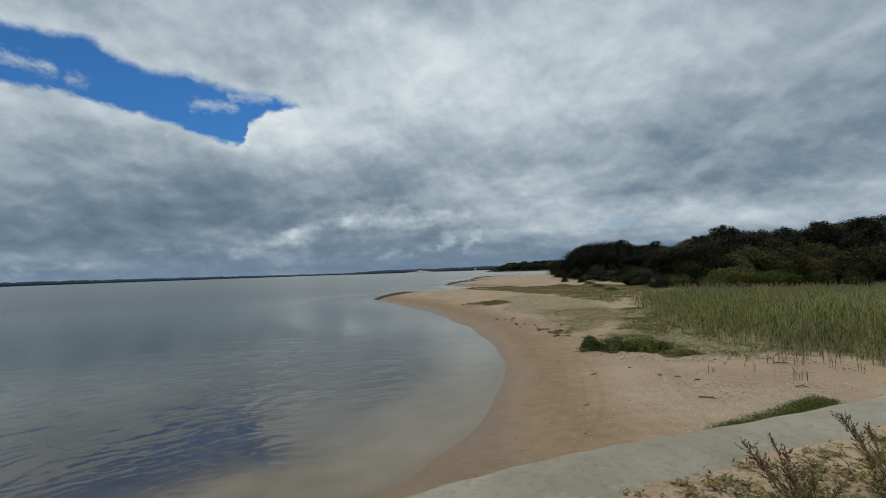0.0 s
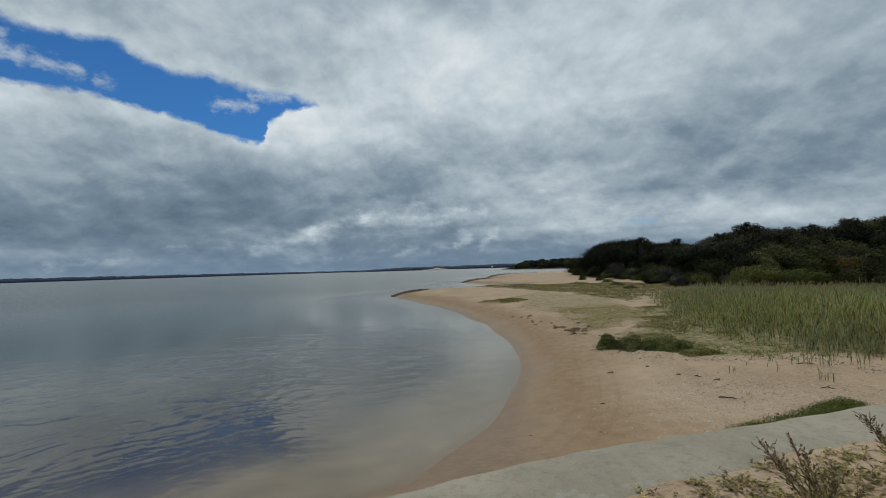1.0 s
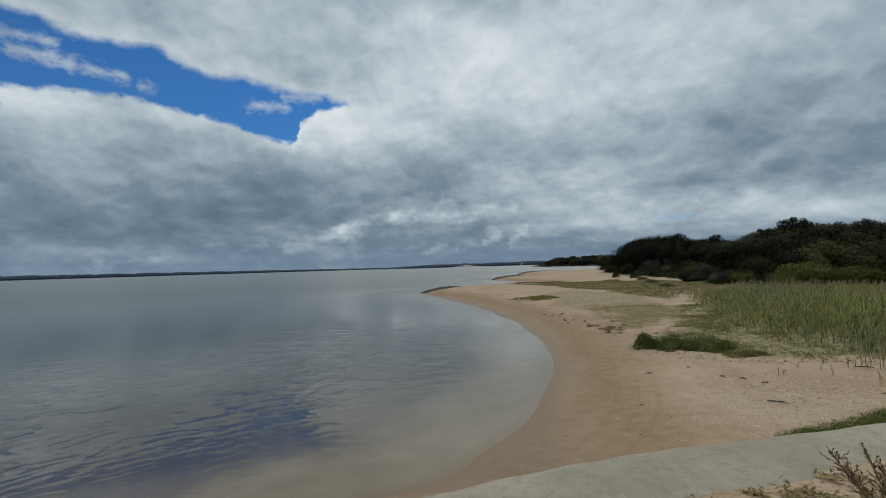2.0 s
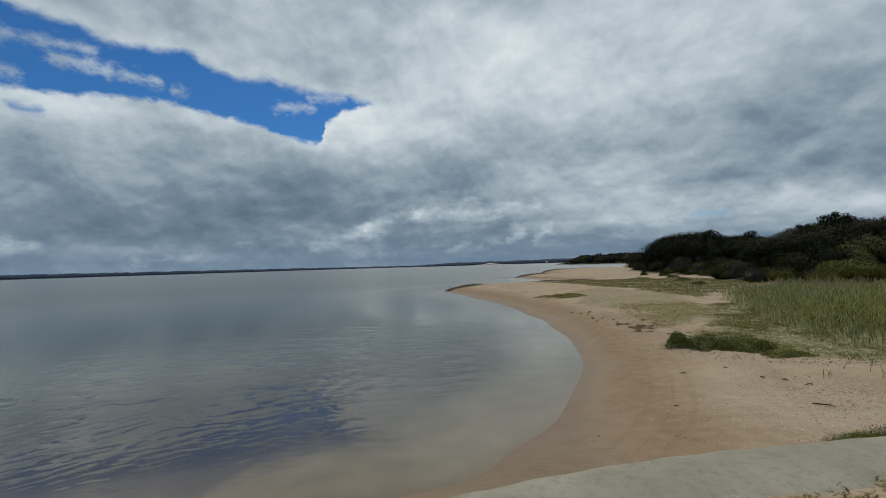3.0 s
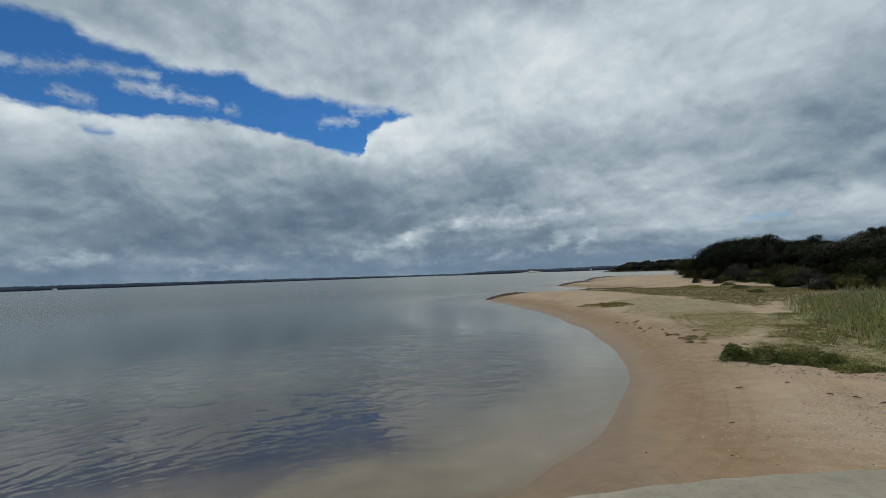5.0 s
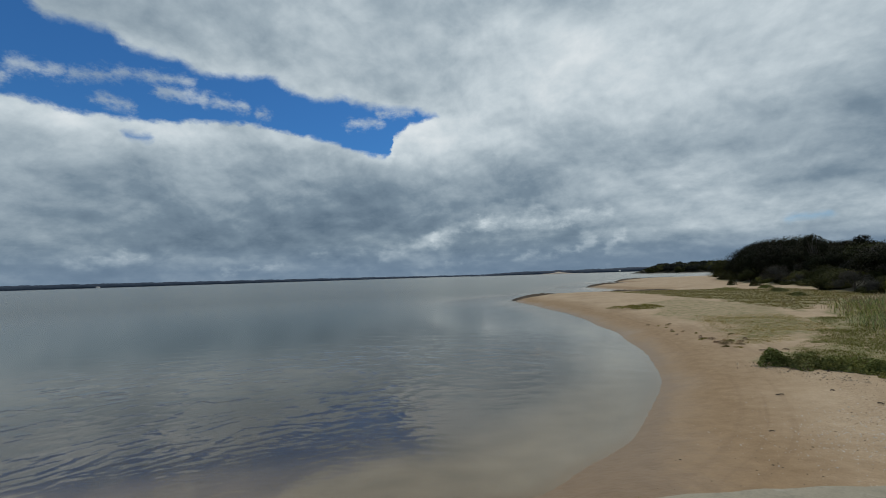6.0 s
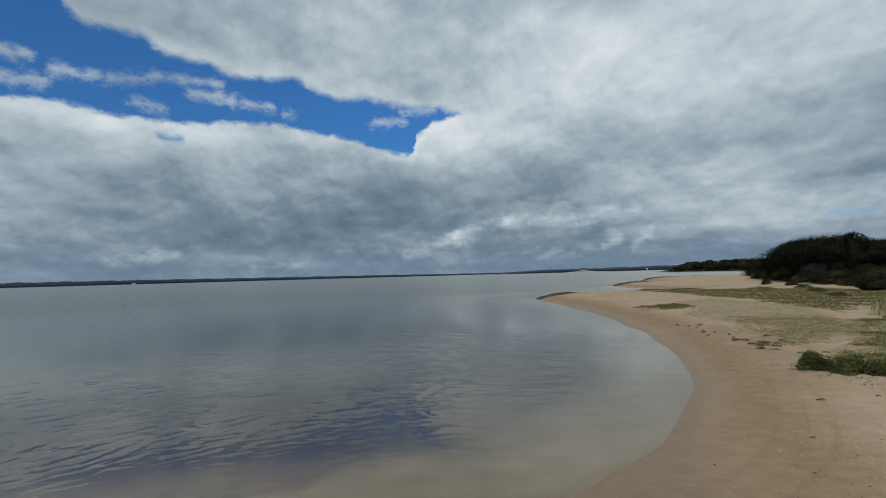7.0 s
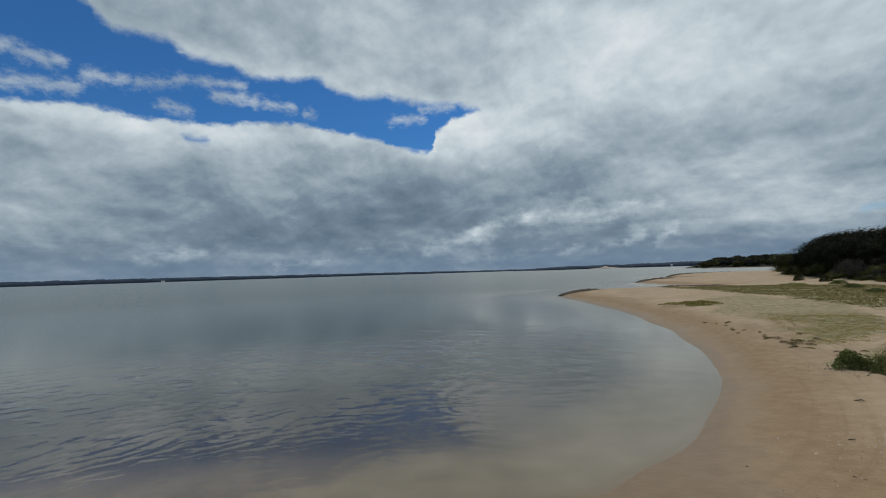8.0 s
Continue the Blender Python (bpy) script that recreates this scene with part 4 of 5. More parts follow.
def plant_headland():
    rng = np.random.RandomState(31)
    n, count, taken = 12000, 0, []
    y = rng.uniform(150, 640, n)
    x = rng.uniform(40, 190, n)
    z, s, h, w = land(x, y)
    for i in range(n):
        if h[i] < 0.05 or h[i] > 22 or s[i] < 0.3:
            continue
        if any((x[i] - a) ** 2 + (y[i] - b) ** 2 < 22 for a, b in taken):
            continue
        taken.append((x[i], y[i]))
        az, dist = math.degrees(math.atan2(x[i], y[i])), math.hypot(x[i], y[i])
        # the canopy line falls towards the tip of the headland
        top = 3.3 + dist * math.tan(radians(np.interp(az, (5.0, 7.4, 9.2, 12.0, 15.0), (0.0, 0.95, 1.2, 1.5, 1.8))))
        size = (top - z[i]) / 3.9
        if az < 5.0:
            continue
        plant(("far", "far", "far2")[i % 3], x[i], y[i], min(max(size, 0.45), 1.7) * rng.uniform(0.85, 1.1), rng.uniform(0, 360), 0.6, "trees on the far headland")
        count += 1
        if count >= 380:
            break


plant_hill()
plant_skyline()
plant_headland()


# ---------------------------------------------------------------- reeds and grasses
def scatter(rng, poly, n):
    poly = np.array(poly, float)
    lo, hi = poly.min(0), poly.max(0)
    p = rng.uniform(lo, hi, (n, 2))
    return p[inside(p[:, 0], p[:, 1], poly)]


def build_reeds():
    rng = np.random.RandomState(41)
    p = scatter(rng, REED_BED, 48000)
    edge = distance(p[:, 0], p[:, 1], np.array(REED_BED + REED_BED[:1], float))
    far_off = np.hypot(p[:, 0], p[:, 1])
    lump = wave_noise(p[:, 0], p[:, 1], 17, 0.8)
    keep = rng.rand(len(p)) < np.clip(1.5 * np.exp(-edge / 5.0) + 0.22, 0, 1) * np.clip(24 / far_off, 0.25, 1)
    keep &= (lump > -0.75 - edge) & (wave_noise(p[:, 0], p[:, 1], 29, 2.6) > -0.55 - 0.5 * edge)
    # thin gaps at the ragged front
    keep &= rng.rand(len(p)) < np.clip(0.22 + edge / 1.7, 0, 1)
    p, edge, lump = p[keep], edge[keep], lump[keep]
    z = ground_z(p[:, 0], p[:, 1])
    base = np.column_stack([p, z - 0.03])
    n = len(p)
    tall = wave_noise(p[:, 0], p[:, 1], 23, 2.0)
    hgt = (0.98 + 0.42 * np.clip(edge / 4, 0, 1) + 0.16 * lump + 0.20 * tall + 0.16 * wave_noise(p[:, 0], p[:, 1], 27, 0.45)) * np.clip(1.26 - np.hypot(p[:, 0], p[:, 1]) / 46, 0.34, 0.98) * rng.uniform(0.6, 1.15, n)
    hgt = hgt * (0.52 + 0.48 * np.clip(edge / 2.6, 0, 1))
    green, dry = [], []
    stem_v, stem_f = blades(base, hgt, rng.uniform(0.02, 0.7, n), np.full(n, 0.014), rng)
    green.append((stem_v, stem_f))
    for q in (0.18, 0.38, 0.58, 0.76):
        b = base + np.column_stack([np.zeros(n), np.zeros(n), hgt * q])
        green.append(blades(b, hgt * rng.uniform(0.26, 0.55, n), rng.uniform(0.3, 2.0, n), np.full(n, 0.027), rng))
    pick = rng.rand(n) < 0.20 + 0.5 * np.clip(wave_noise(p[:, 0], p[:, 1], 31, 0.7), 0, 1)
    d = base[pick]
    dry.append(blades(d, hgt[pick] * rng.uniform(0.7, 1.15, pick.sum()), rng.uniform(0.05, 0.5, pick.sum()), np.full(pick.sum(), 0.018), rng))
    for q in (0.25, 0.5):
        dry.append(blades(d + np.column_stack([np.zeros(len(d)), np.zeros(len(d)), hgt[pick] * q]), hgt[pick] * 0.4, rng.uniform(0.6, 1.6, len(d)), np.full(len(d), 0.022), rng))
    # feathery seed heads
    heads = rng.rand(n) < 0.05 + 0.16 * (p[:, 1] > 20)
    hb = base[heads] + np.column_stack([np.zeros(heads.sum()), np.zeros(heads.sum()), hgt[heads] * 1.16])
    dry.append(blades(base[heads], hgt[heads] * 1.24, rng.uniform(0.02, 0.2, heads.sum()), np.full(heads.sum(), 0.012), rng))
    for _ in range(6):
        dry.append(blades(hb, rng.uniform(0.12, 0.24, len(hb)), rng.uniform(0.1, 0.9, len(hb)), np.full(len(hb), 0.030), rng))
    bed = thing("reed_bed", "tall green reed bed with dry straw stems behind the beach", "reeds")
    bed["kind"] = "stuff"
    gv, gf = merge(green)
    blue = (wave_noise(p[:, 0], p[:, 1], 19, 0.5) + rng.normal(0, 0.35, n) > 0.40 - 0.5 * np.clip((p[:, 1] - 16) / 12, 0, 1)).astype(int)
    slots = np.tile(np.repeat(blue, 2), 5)
    tagged(part("green_reeds", mesh_np("green_reeds", gv, gf, [REED, REED_BLUE], slots), bed, "green reed blades"), kind="stuff")
    tagged(part("dry_reeds", mesh_np("dry_reeds", *merge(dry), [REED_DRY]), bed, "dry straw-coloured reed stems"), kind="stuff")


def build_sparse_reeds():
    """Lone reed shoots on the sand before the bed."""
    rng = np.random.RandomState(43)
    for x, y, k, h in ((6.31, 10.8, 4, 0.34), (7.5, 9.9, 4, 0.34), (7.65, 9.75, 3, 0.24), (8.4, 10.9, 6, 0.55), (8.15, 11.1, 5, 0.5), (8.0, 11.3, 4, 0.40), (9.25, 11.4, 5, 0.4), (7.2, 11.0, 3, 0.28), (9.2, 10.2, 4, 0.35), (8.9, 10.6, 4, 0.45), (6.9, 11.6, 3, 0.22), (7.7, 11.7, 3, 0.3), (11.4, 33.6, 16, 0.75), (12.4, 36.4, 12, 0.5), (11.9, 30.5, 14, 0.7)):
        t = thing("reed_shoot", "small clump of young reed shoots in dry sand", "reeds", "reed shoots on the sand", pose(x, y, float(ground_z(x, y)[0]) - 0.02))
        spread = 0.10 if k < 10 else 0.30
        for b in np.column_stack([rng.normal(0, spread, k), rng.normal(0, spread, k), np.zeros(k)]):
            hh = h * rng.uniform(0.5, 1.1, 1)
            ch = [blades(b[None], hh, rng.uniform(0.05, 0.4, 1), np.full(1, 0.016), rng)]
            for q in (0.3, 0.55):
                ch.append(blades(b[None] + np.array([[0, 0, hh[0] * q]]), hh * 0.5, rng.uniform(0.5, 1.3, 1), np.full(1, 0.018), rng))
            part("shoot", mesh_np("shoot", *merge(ch), [REED if k < 10 else REED_DRY]), t)


def grass_patch(name, label, poly, n, height, mat, seed, width=0.012, lean=0.8, mound=0.0, category="grass", dry=0.0, fill=0.5):
    """An uneven patch of tufts; kind stuff, blades in clumps."""
    rng = np.random.RandomState(seed)
    c = scatter(rng, poly, n)
    d = distance(c[:, 0], c[:, 1], np.array(list(poly) + [poly[0]], float))
    lump = wave_noise(c[:, 0], c[:, 1], seed, 1.6) + 0.6 * wave_noise(c[:, 0], c[:, 1], seed + 1, 0.7) - 0.5 * np.exp(-d / 0.5)
    c = c[rng.rand(len(c)) < np.clip(0.45 + (1.05 - fill) * lump + d * fill, 0.04, 1)]
    k = 7
    p = np.repeat(c, k, 0) + rng.normal(0, 0.05, (len(c) * k, 2))
    d = distance(p[:, 0], p[:, 1], np.array(list(poly) + [poly[0]], float))
    z = ground_z(p[:, 0], p[:, 1])
    m = len(p)
    hh = height * rng.uniform(0.4, 1.25, m) * (0.55 + 0.45 * np.clip(d / 0.6, 0, 1))
    lift = mound * np.clip(d / 0.7, 0, 1)
    v, f = blades(np.column_stack([p, z - 0.01 + lift * rng.uniform(0, 1, m)]), hh, rng.uniform(0.2, 1.2, m) * lean, np.full(m, width), rng)
    slots = (rng.rand(m) < dry).repeat(2).astype(int)
    ob = new(name, mesh_np(name, v, f, [mat, REED_DRY], slots))
    return tagged(ob, label, category, kind="stuff")


def low_bush(name, label, cx, cy, length, width, height, turn, seed, mat=BUSH, n=2600, leaf=0.032, group=""):
    """A sprawling mat of saltbush: stems and crown hugging the ground."""
    rng = np.random.RandomState(seed)
    t = thing(name, label, "bush", group, pose(cx, cy, float(ground_z(cx, cy)[0]) - 0.02, 0, 0, turn))
    thin = min(1.0, length * 0.7)
    for _ in range(7):
        a, r = rng.uniform(0, 6.28), rng.uniform(0.3, 0.8)
        tip = np.array([math.cos(a) * r * length / 2, math.sin(a) * r * width / 2, height * rng.uniform(0.4, 0.9)])
        part("stem", mesh_np("stem", *tube([np.zeros(3), tip * 0.5 + np.array([0, 0, 0.05 * thin]), tip], [0.014 * thin, 0.010 * thin, 0.004 * thin], 5), [TWIG]), t)
    a, q = rng.uniform(0, 6.28, n), np.sqrt(rng.rand(n))
    x, y = np.cos(a) * q * length / 2, np.sin(a) * q * width / 2
    k_out = 1 + 0.28 * np.sin(a * 3 + seed) + 0.16 * np.sin(a * 7 + 2 * seed)
    x, y = x * k_out, y * k_out
    wob = 1 + 0.6 * wave_noise(x * 1.0, y * 1.0, seed, 3.4)
    top = height * np.clip(1 - q ** 3.0, 0.12, 1) * np.clip(wob, 0.25, 1.7)
    zz = top * np.clip(rng.beta(3.0, 1.1, n), 0.05, 1)
    nrm = np.column_stack([x / length, y / width, np.full(n, 0.5)]) + 0.5 * rng.normal(size=(n, 3))
    part("crown", mesh_np("crown", *leaves(np.column_stack([x, y, zz]), nrm, leaf, rng, 0.5), [mat]), t)
    return t


build_reeds()
build_sparse_reeds()
grass_patch("wall_grass", "strip of lush green grass against the concrete wall", [(3.55, 6.85), (4.0, 7.05), (4.3, 7.6), (4.9, 7.9), (5.6, 8.12), (6.4, 8.45), (6.9, 8.6), (7.05, 8.3), (6.2, 7.2), (5.2, 6.3), (4.2, 5.8), (3.5, 6.3)], 24000, 0.060, LAWN, 51, 0.012, 1.6, 0.016, fill=1.3)
grass_patch("bush_grass", "trailing salt grass spreading from the low bush", GREEN[1], 16000, 0.065, GRASS, 52, 0.017, 1.9, 0.03, dry=0.15, fill=0.20)
grass_patch("meadow_grass", "dull green salt grass over the sand flat", GREEN[0], 15000, 0.085, MEADOW, 53, 0.042, 1.9, 0.02, dry=0.25)
grass_patch("sparse_grass", "thin yellowish grass tufts on pale sand", GREEN[4], 5200, 0.060, MEADOW, 54, 0.014, 1.6, dry=0.35)
for bx, by, bl, bw, bh, bt, sd in ((4.72, 15.2, 0.8, 0.75, 0.36, 20, 61), (5.25, 14.75, 0.95, 0.8, 0.44, -30, 62), (5.75, 14.6, 0.8, 0.7, 0.28, 50, 72), (6.1, 14.15, 0.95, 0.75, 0.43, -20, 74), (6.55, 13.85, 0.8, 0.65, 0.29, 15, 75), (6.3, 14.9, 1.1, 0.7, 0.24, -20, 76)):
    low_bush("saltbush", "low dark green saltbush mound at the edge of the beach", bx, by, bl, bw, bh, bt, sd, n=1900, leaf=0.034, group="saltbush mounds")
low_bush("saltbush", "flat dull green saltbush patch on open sand", 3.1, 35.4, 4.4, 3.4, 0.13, 40, 63, MEADOW, 3400, 0.045)
low_bush("saltbush", "flat dull green saltbush patch on open sand", 6.7, 13.3, 1.2, 0.7, 0.2, -20, 64, BUSH, 1800)
for bx, by, bl, bh, sd in ((18.7, 74.8, 1.1, 0.75, 65), (20.2, 69.8, 1.5, 0.7, 66)):
    low_bush("dune_bush", "small dark bush standing on the sand flat", bx, by, bl, bl, bh, 10, sd, SCRUB, 1500, 0.06, "small bushes on the sand flat")
for bx, by, bl, bh, sd in ((14.2, 58.5, 2.6, 0.28, 69), (17.0, 52, 1.6, 0.3, 70), (15.8, 44.5, 1.2, 0.3, 71), (18.6, 61.0, 1.5, 0.4, 73)):
    low_bush("dune_bush", "small dull olive bush among dry grass on the flat", bx, by, bl, bl, bh, 10, sd, BUSH, 1300, 0.055, "small bushes on the sand flat")


def dead_weeds():
    """Low russet weeds strewn along the upper edge of the bare sand."""
    rng = np.random.RandomState(75)
    line = curve(np.array([(2.5, 28.0), (3.3, 24.2), (3.9, 20.9), (4.3, 19.3), (4.7, 17.8), (5.4, 16.6)], float), 8)
    for i in range(36):
        x, y = line[rng.randint(len(line))] + rng.normal(0, 0.22, 2) + np.array([0.25, 0.12]) * rng.exponential(0.9)
        near = math.exp(-((x - 4.3) ** 2 + (y - 19.3) ** 2) / 1.2)
        size = rng.uniform(0.16, 0.36) * (1 + 0.7 * near)
        low_bush("dead_weed", "low dead brown weed clump on pale sand" if i % 3 else "thin yellowish weed clump on pale sand", x, y, size, size * rng.uniform(0.6, 0.95), rng.uniform(0.04, 0.08) * (1 + 0.6 * near), rng.uniform(0, 180), 300 + i,
                 DEAD if i % 3 else MEADOW, int(90 + 180 * near), 0.020, "weeds along the upper beach")


dead_weeds()


# ---------------------------------------------------------------- the near shrubs on the terrace
def twiggy_shrub(name, label, base, tips, seed, leaf_from=0.25):
    """A thin-stemmed shrub: each stem with its own narrow leaves, olive below and russet above."""
    rng = np.random.RandomState(seed)
    bx, by = base
    bz = float(ground_z(bx, by)[0]) - 0.03
    t = thing(name, label, "shrub", "shrubs beside the seawall", pose(bx, by, bz))
    org = np.array([bx, by, bz])
    for tip in tips:
        e = np.array(tip, float) - org
        s = np.array([rng.normal(0, 0.03), rng.normal(0, 0.03), 0.0])
        q = np.linspace(0, 1, 7)[:, None]
        line = s + (e - s) * q + np.array([0, 0, 1.0]) * (0.10 * np.linalg.norm(e) * np.sin(q * math.pi)) * (-0.6) + np.cumsum(rng.normal(0, 0.006, (7, 3)), 0)
        stem = part("stem", mesh_np("stem", *tube(line, np.linspace(0.0055, 0.0015, 7), 5), [TWIG]), t)
        twigs, where, along = [], [], []
        ln = np.linalg.norm(e)
        for j in range(int(20 * ln / 0.4)):
            a = rng.uniform(0.25, 0.95)
            i = a * 6
            lo = int(min(i, 5))
            p = line[lo] + (line[lo + 1] - line[lo]) * (i - lo)
            d = e / ln * rng.uniform(0.6, 1.0) + rng.normal(size=3) * 0.42
            d[2] = abs(d[2]) * 0.9 + 0.15
            d = d / np.linalg.norm(d) * rng.uniform(0.06, 0.16) * (1.25 - 0.6 * a)
            twigs.append(tube([p, p + d * 0.55 + rng.normal(0, 0.004, 3), p + d], [0.002, 0.0016, 0.0008], 4))
            for q2 in np.linspace(0.12, 1.0, 8):
                where.append(p + d * q2)
                along.append((d / np.linalg.norm(d), a * 0.8 + q2 * 0.25))
        for q2 in np.linspace(leaf_from, 1, 32):
            i = q2 * 6
            lo = int(min(i, 5))
            where.append(line[lo] + (line[lo + 1] - line[lo]) * (i - lo))
            along.append((e / ln, q2))
        tagged(part("twig_spray", mesh_np("twig_spray", *merge(twigs), [TWIG]), stem), kind="stuff")
        w = np.array(where)
        d = np.array([k for k, _ in along])
        g = np.array([k for _, k in along])
        side = rng.normal(size=(len(w), 3))
        side -= d * (side * d).sum(1)[:, None]
        side /= np.linalg.norm(side, axis=1)[:, None]
        dirn = d * 0.9 + side * 0.55
        dirn /= np.linalg.norm(dirn, axis=1)[:, None]
        wide = np.cross(dirn, rng.normal(size=(len(w), 3)))
        wide /= np.linalg.norm(wide, axis=1)[:, None]
        s = rng.uniform(0.013, 0.029, (len(w), 1))
        v = np.stack([w, w + dirn * s * 0.55 - wide * s * 0.21, w + dirn * s * 1.2, w + dirn * s * 0.55 + wide * s * 0.21], 1).reshape(-1, 3)
        slot = (g + rng.normal(0, 0.12, len(w)) < 0.62).astype(int)
        tagged(part("foliage", mesh_np("foliage", v, np.arange(len(v)).reshape(-1, 4), [RUSSET, OLIVE], slot), stem, "small russet and olive leaves"), kind="stuff")
    return t


twiggy_shrub("coastal_shrub", "twiggy shrub with small russet leaves beside the seawall", (2.38, 2.94),
             [(1.96, 2.97, 2.19), (2.04, 2.99, 2.08), (2.19, 3.06, 2.18), (2.31, 3.07, 2.06), (2.40, 2.98, 1.92), (2.12, 2.86, 1.86), (2.46, 3.06, 1.98), (2.56, 2.95, 1.90), (2.26, 2.94, 1.98)], 81)
twiggy_shrub("coastal_shrub", "taller russet twiggy shrub on sand behind the seawall", (3.05, 3.12),
             [(2.84, 3.24, 2.21), (2.94, 3.26, 2.10), (3.09, 3.32, 2.06), (3.19, 3.20, 1.96), (2.89, 3.08, 1.90), (3.29, 3.28, 2.02)], 82)


def herb(x, y, seed, size, mat):
    """A small leafy sprig flat on the sand."""
    rng = np.random.RandomState(seed)
    t = thing("sand_herb", "small olive creeping herb on terrace sand", "plant", "creeping herbs on the terrace", pose(x, y, float(ground_z(x, y)[0]) - 0.004, 0, 0, rng.uniform(0, 360)))
    k = rng.randint(3, 7)
    for i in range(k):
        a = 2 * math.pi * i / k + rng.uniform(-0.5, 0.5)
        d = np.array([math.cos(a), math.sin(a), rng.uniform(0.12, 0.6)]) * size * rng.uniform(0.6, 1.2)
        part("stem", mesh_np("stem", *tube([np.zeros(3), d * 0.5 + np.array([0, 0, 0.012]), d], [0.0022, 0.0016, 0.0008], 4), [TWIG]), t)
        n = 14
        q = rng.uniform(0.15, 1.05, n)[:, None]
        c = d * q + rng.normal(0, size * 0.10, (n, 3)) * np.array([1, 1, 0.5]) + np.array([0, 0, 0.008])
        c[:, 2] = np.maximum(c[:, 2], 0.006)
        part("leaf_spray", mesh_np("leaf_spray", *leaves(c, np.array([[0, 0, 1.0]]) + rng.normal(size=(n, 3)) * 0.5, 0.016, rng, 0.42), [mat]), t)["kind"] = "stuff"


def terrace_herbs():
    rng = np.random.RandomState(91)
    count = 0
    while count < 250:
        x, y = rng.uniform(0.9, 4.4), rng.uniform(2.5, 4.2)
        w = float(signed(np.array([x]), np.array([y]), WALL_C)[0])
        if w < 0.74 or w > 1.6 or rng.rand() > 0.25 + 0.6 * (w > 0.95):
            continue
        herb(x, y, 900 + count, rng.uniform(0.05, 0.12), HERB if rng.rand() < 0.8 else OLIVE)
        count += 1


terrace_herbs()


# ---------------------------------------------------------------- wrack, driftwood, shells
def stick(x0, y0, x1, y1, r, seed):
    rng = np.random.RandomState(seed)
    a = np.array([x0, y0, float(ground_z(x0, y0)[0]) + r * 0.6])
    b = np.array([x1, y1, float(ground_z(x1, y1)[0]) + r * 0.8])
    t = thing("driftwood_stick", "dark weathered driftwood stick lying on sand", "driftwood", "driftwood on the beach", Matrix.Translation(a))
    q = np.linspace(0, 1, 6)[:, None]
    line = (b - a) * q + rng.normal(0, 0.012, (6, 3)) * np.array([1, 1, 0.3]) + np.array([0, 0, 0.02]) * np.sin(q * 3.1)
    part("branch", mesh_np("branch", *tube(line, r * np.array([0.6, 1.0, 0.9, 0.95, 0.7, 0.35]), 7), [DRIFT], smooth=True), t)
    m = line[3]
    part("side_twig", mesh_np("side_twig", *tube([m, m + (b - a) * 0.18 + np.array([0.03, 0.02, 0.015])], [r * 0.5, r * 0.2], 5), [DRIFT]), t)


for i, (x0, y0, x1, y1, r) in enumerate(((4.99, 9.12, 5.20, 8.90, 0.014), (5.00, 11.0, 5.08, 10.93, 0.012), (5.30, 10.72, 5.40, 10.66, 0.012), (5.55, 10.35, 5.68, 10.30, 0.012),
                                         (8.0, 11.3, 8.3, 11.1, 0.012), (7.0, 9.25, 7.2, 9.18, 0.010), (4.70, 12.1, 4.78, 12.05, 0.012), (8.5, 8.7, 8.8, 8.65, 0.012), (3.66, 11.9, 3.80, 11.86, 0.012), (2.75, 9.4, 2.83, 9.36, 0.008))):
    stick(x0, y0, x1, y1, r, 100 + i)


def flakes(name, label, category, pts, size, mat, seed, thick=0.35):
    """Small bent flakes lying on the sand, each a low five-point shell."""
    rng = np.random.RandomState(seed)
    n = len(pts)
    z = ground_z(pts[:, 0], pts[:, 1])
    s = size * rng.lognormal(0, 0.45, n)
    a = rng.uniform(0, 6.28, n)
    c, si = np.cos(a), np.sin(a)
    asp = rng.uniform(0.35, 1.0, n)
    base = np.column_stack([pts, z])
    v = [base + np.column_stack([np.zeros(n), np.zeros(n), s * thick])]
    for k in range(4):
        b = k * math.pi / 2
        ex, ey = math.cos(b) * s, math.sin(b) * s * asp
        v.append(base + np.column_stack([ex * c - ey * si, ex * si + ey * c, rng.uniform(-0.1, 0.12, n) * s]))
    v = np.stack(v, 1).reshape(-1, 3)
    f = np.array([(0, 1, 2), (0, 2, 3), (0, 3, 4), (0, 4, 1)])
    f = (np.arange(n)[:, None, None] * 5 + f[None]).reshape(-1, 3)
    return tagged(new(name, mesh_np(name, v, f, [mat])), label, category, kind="stuff")


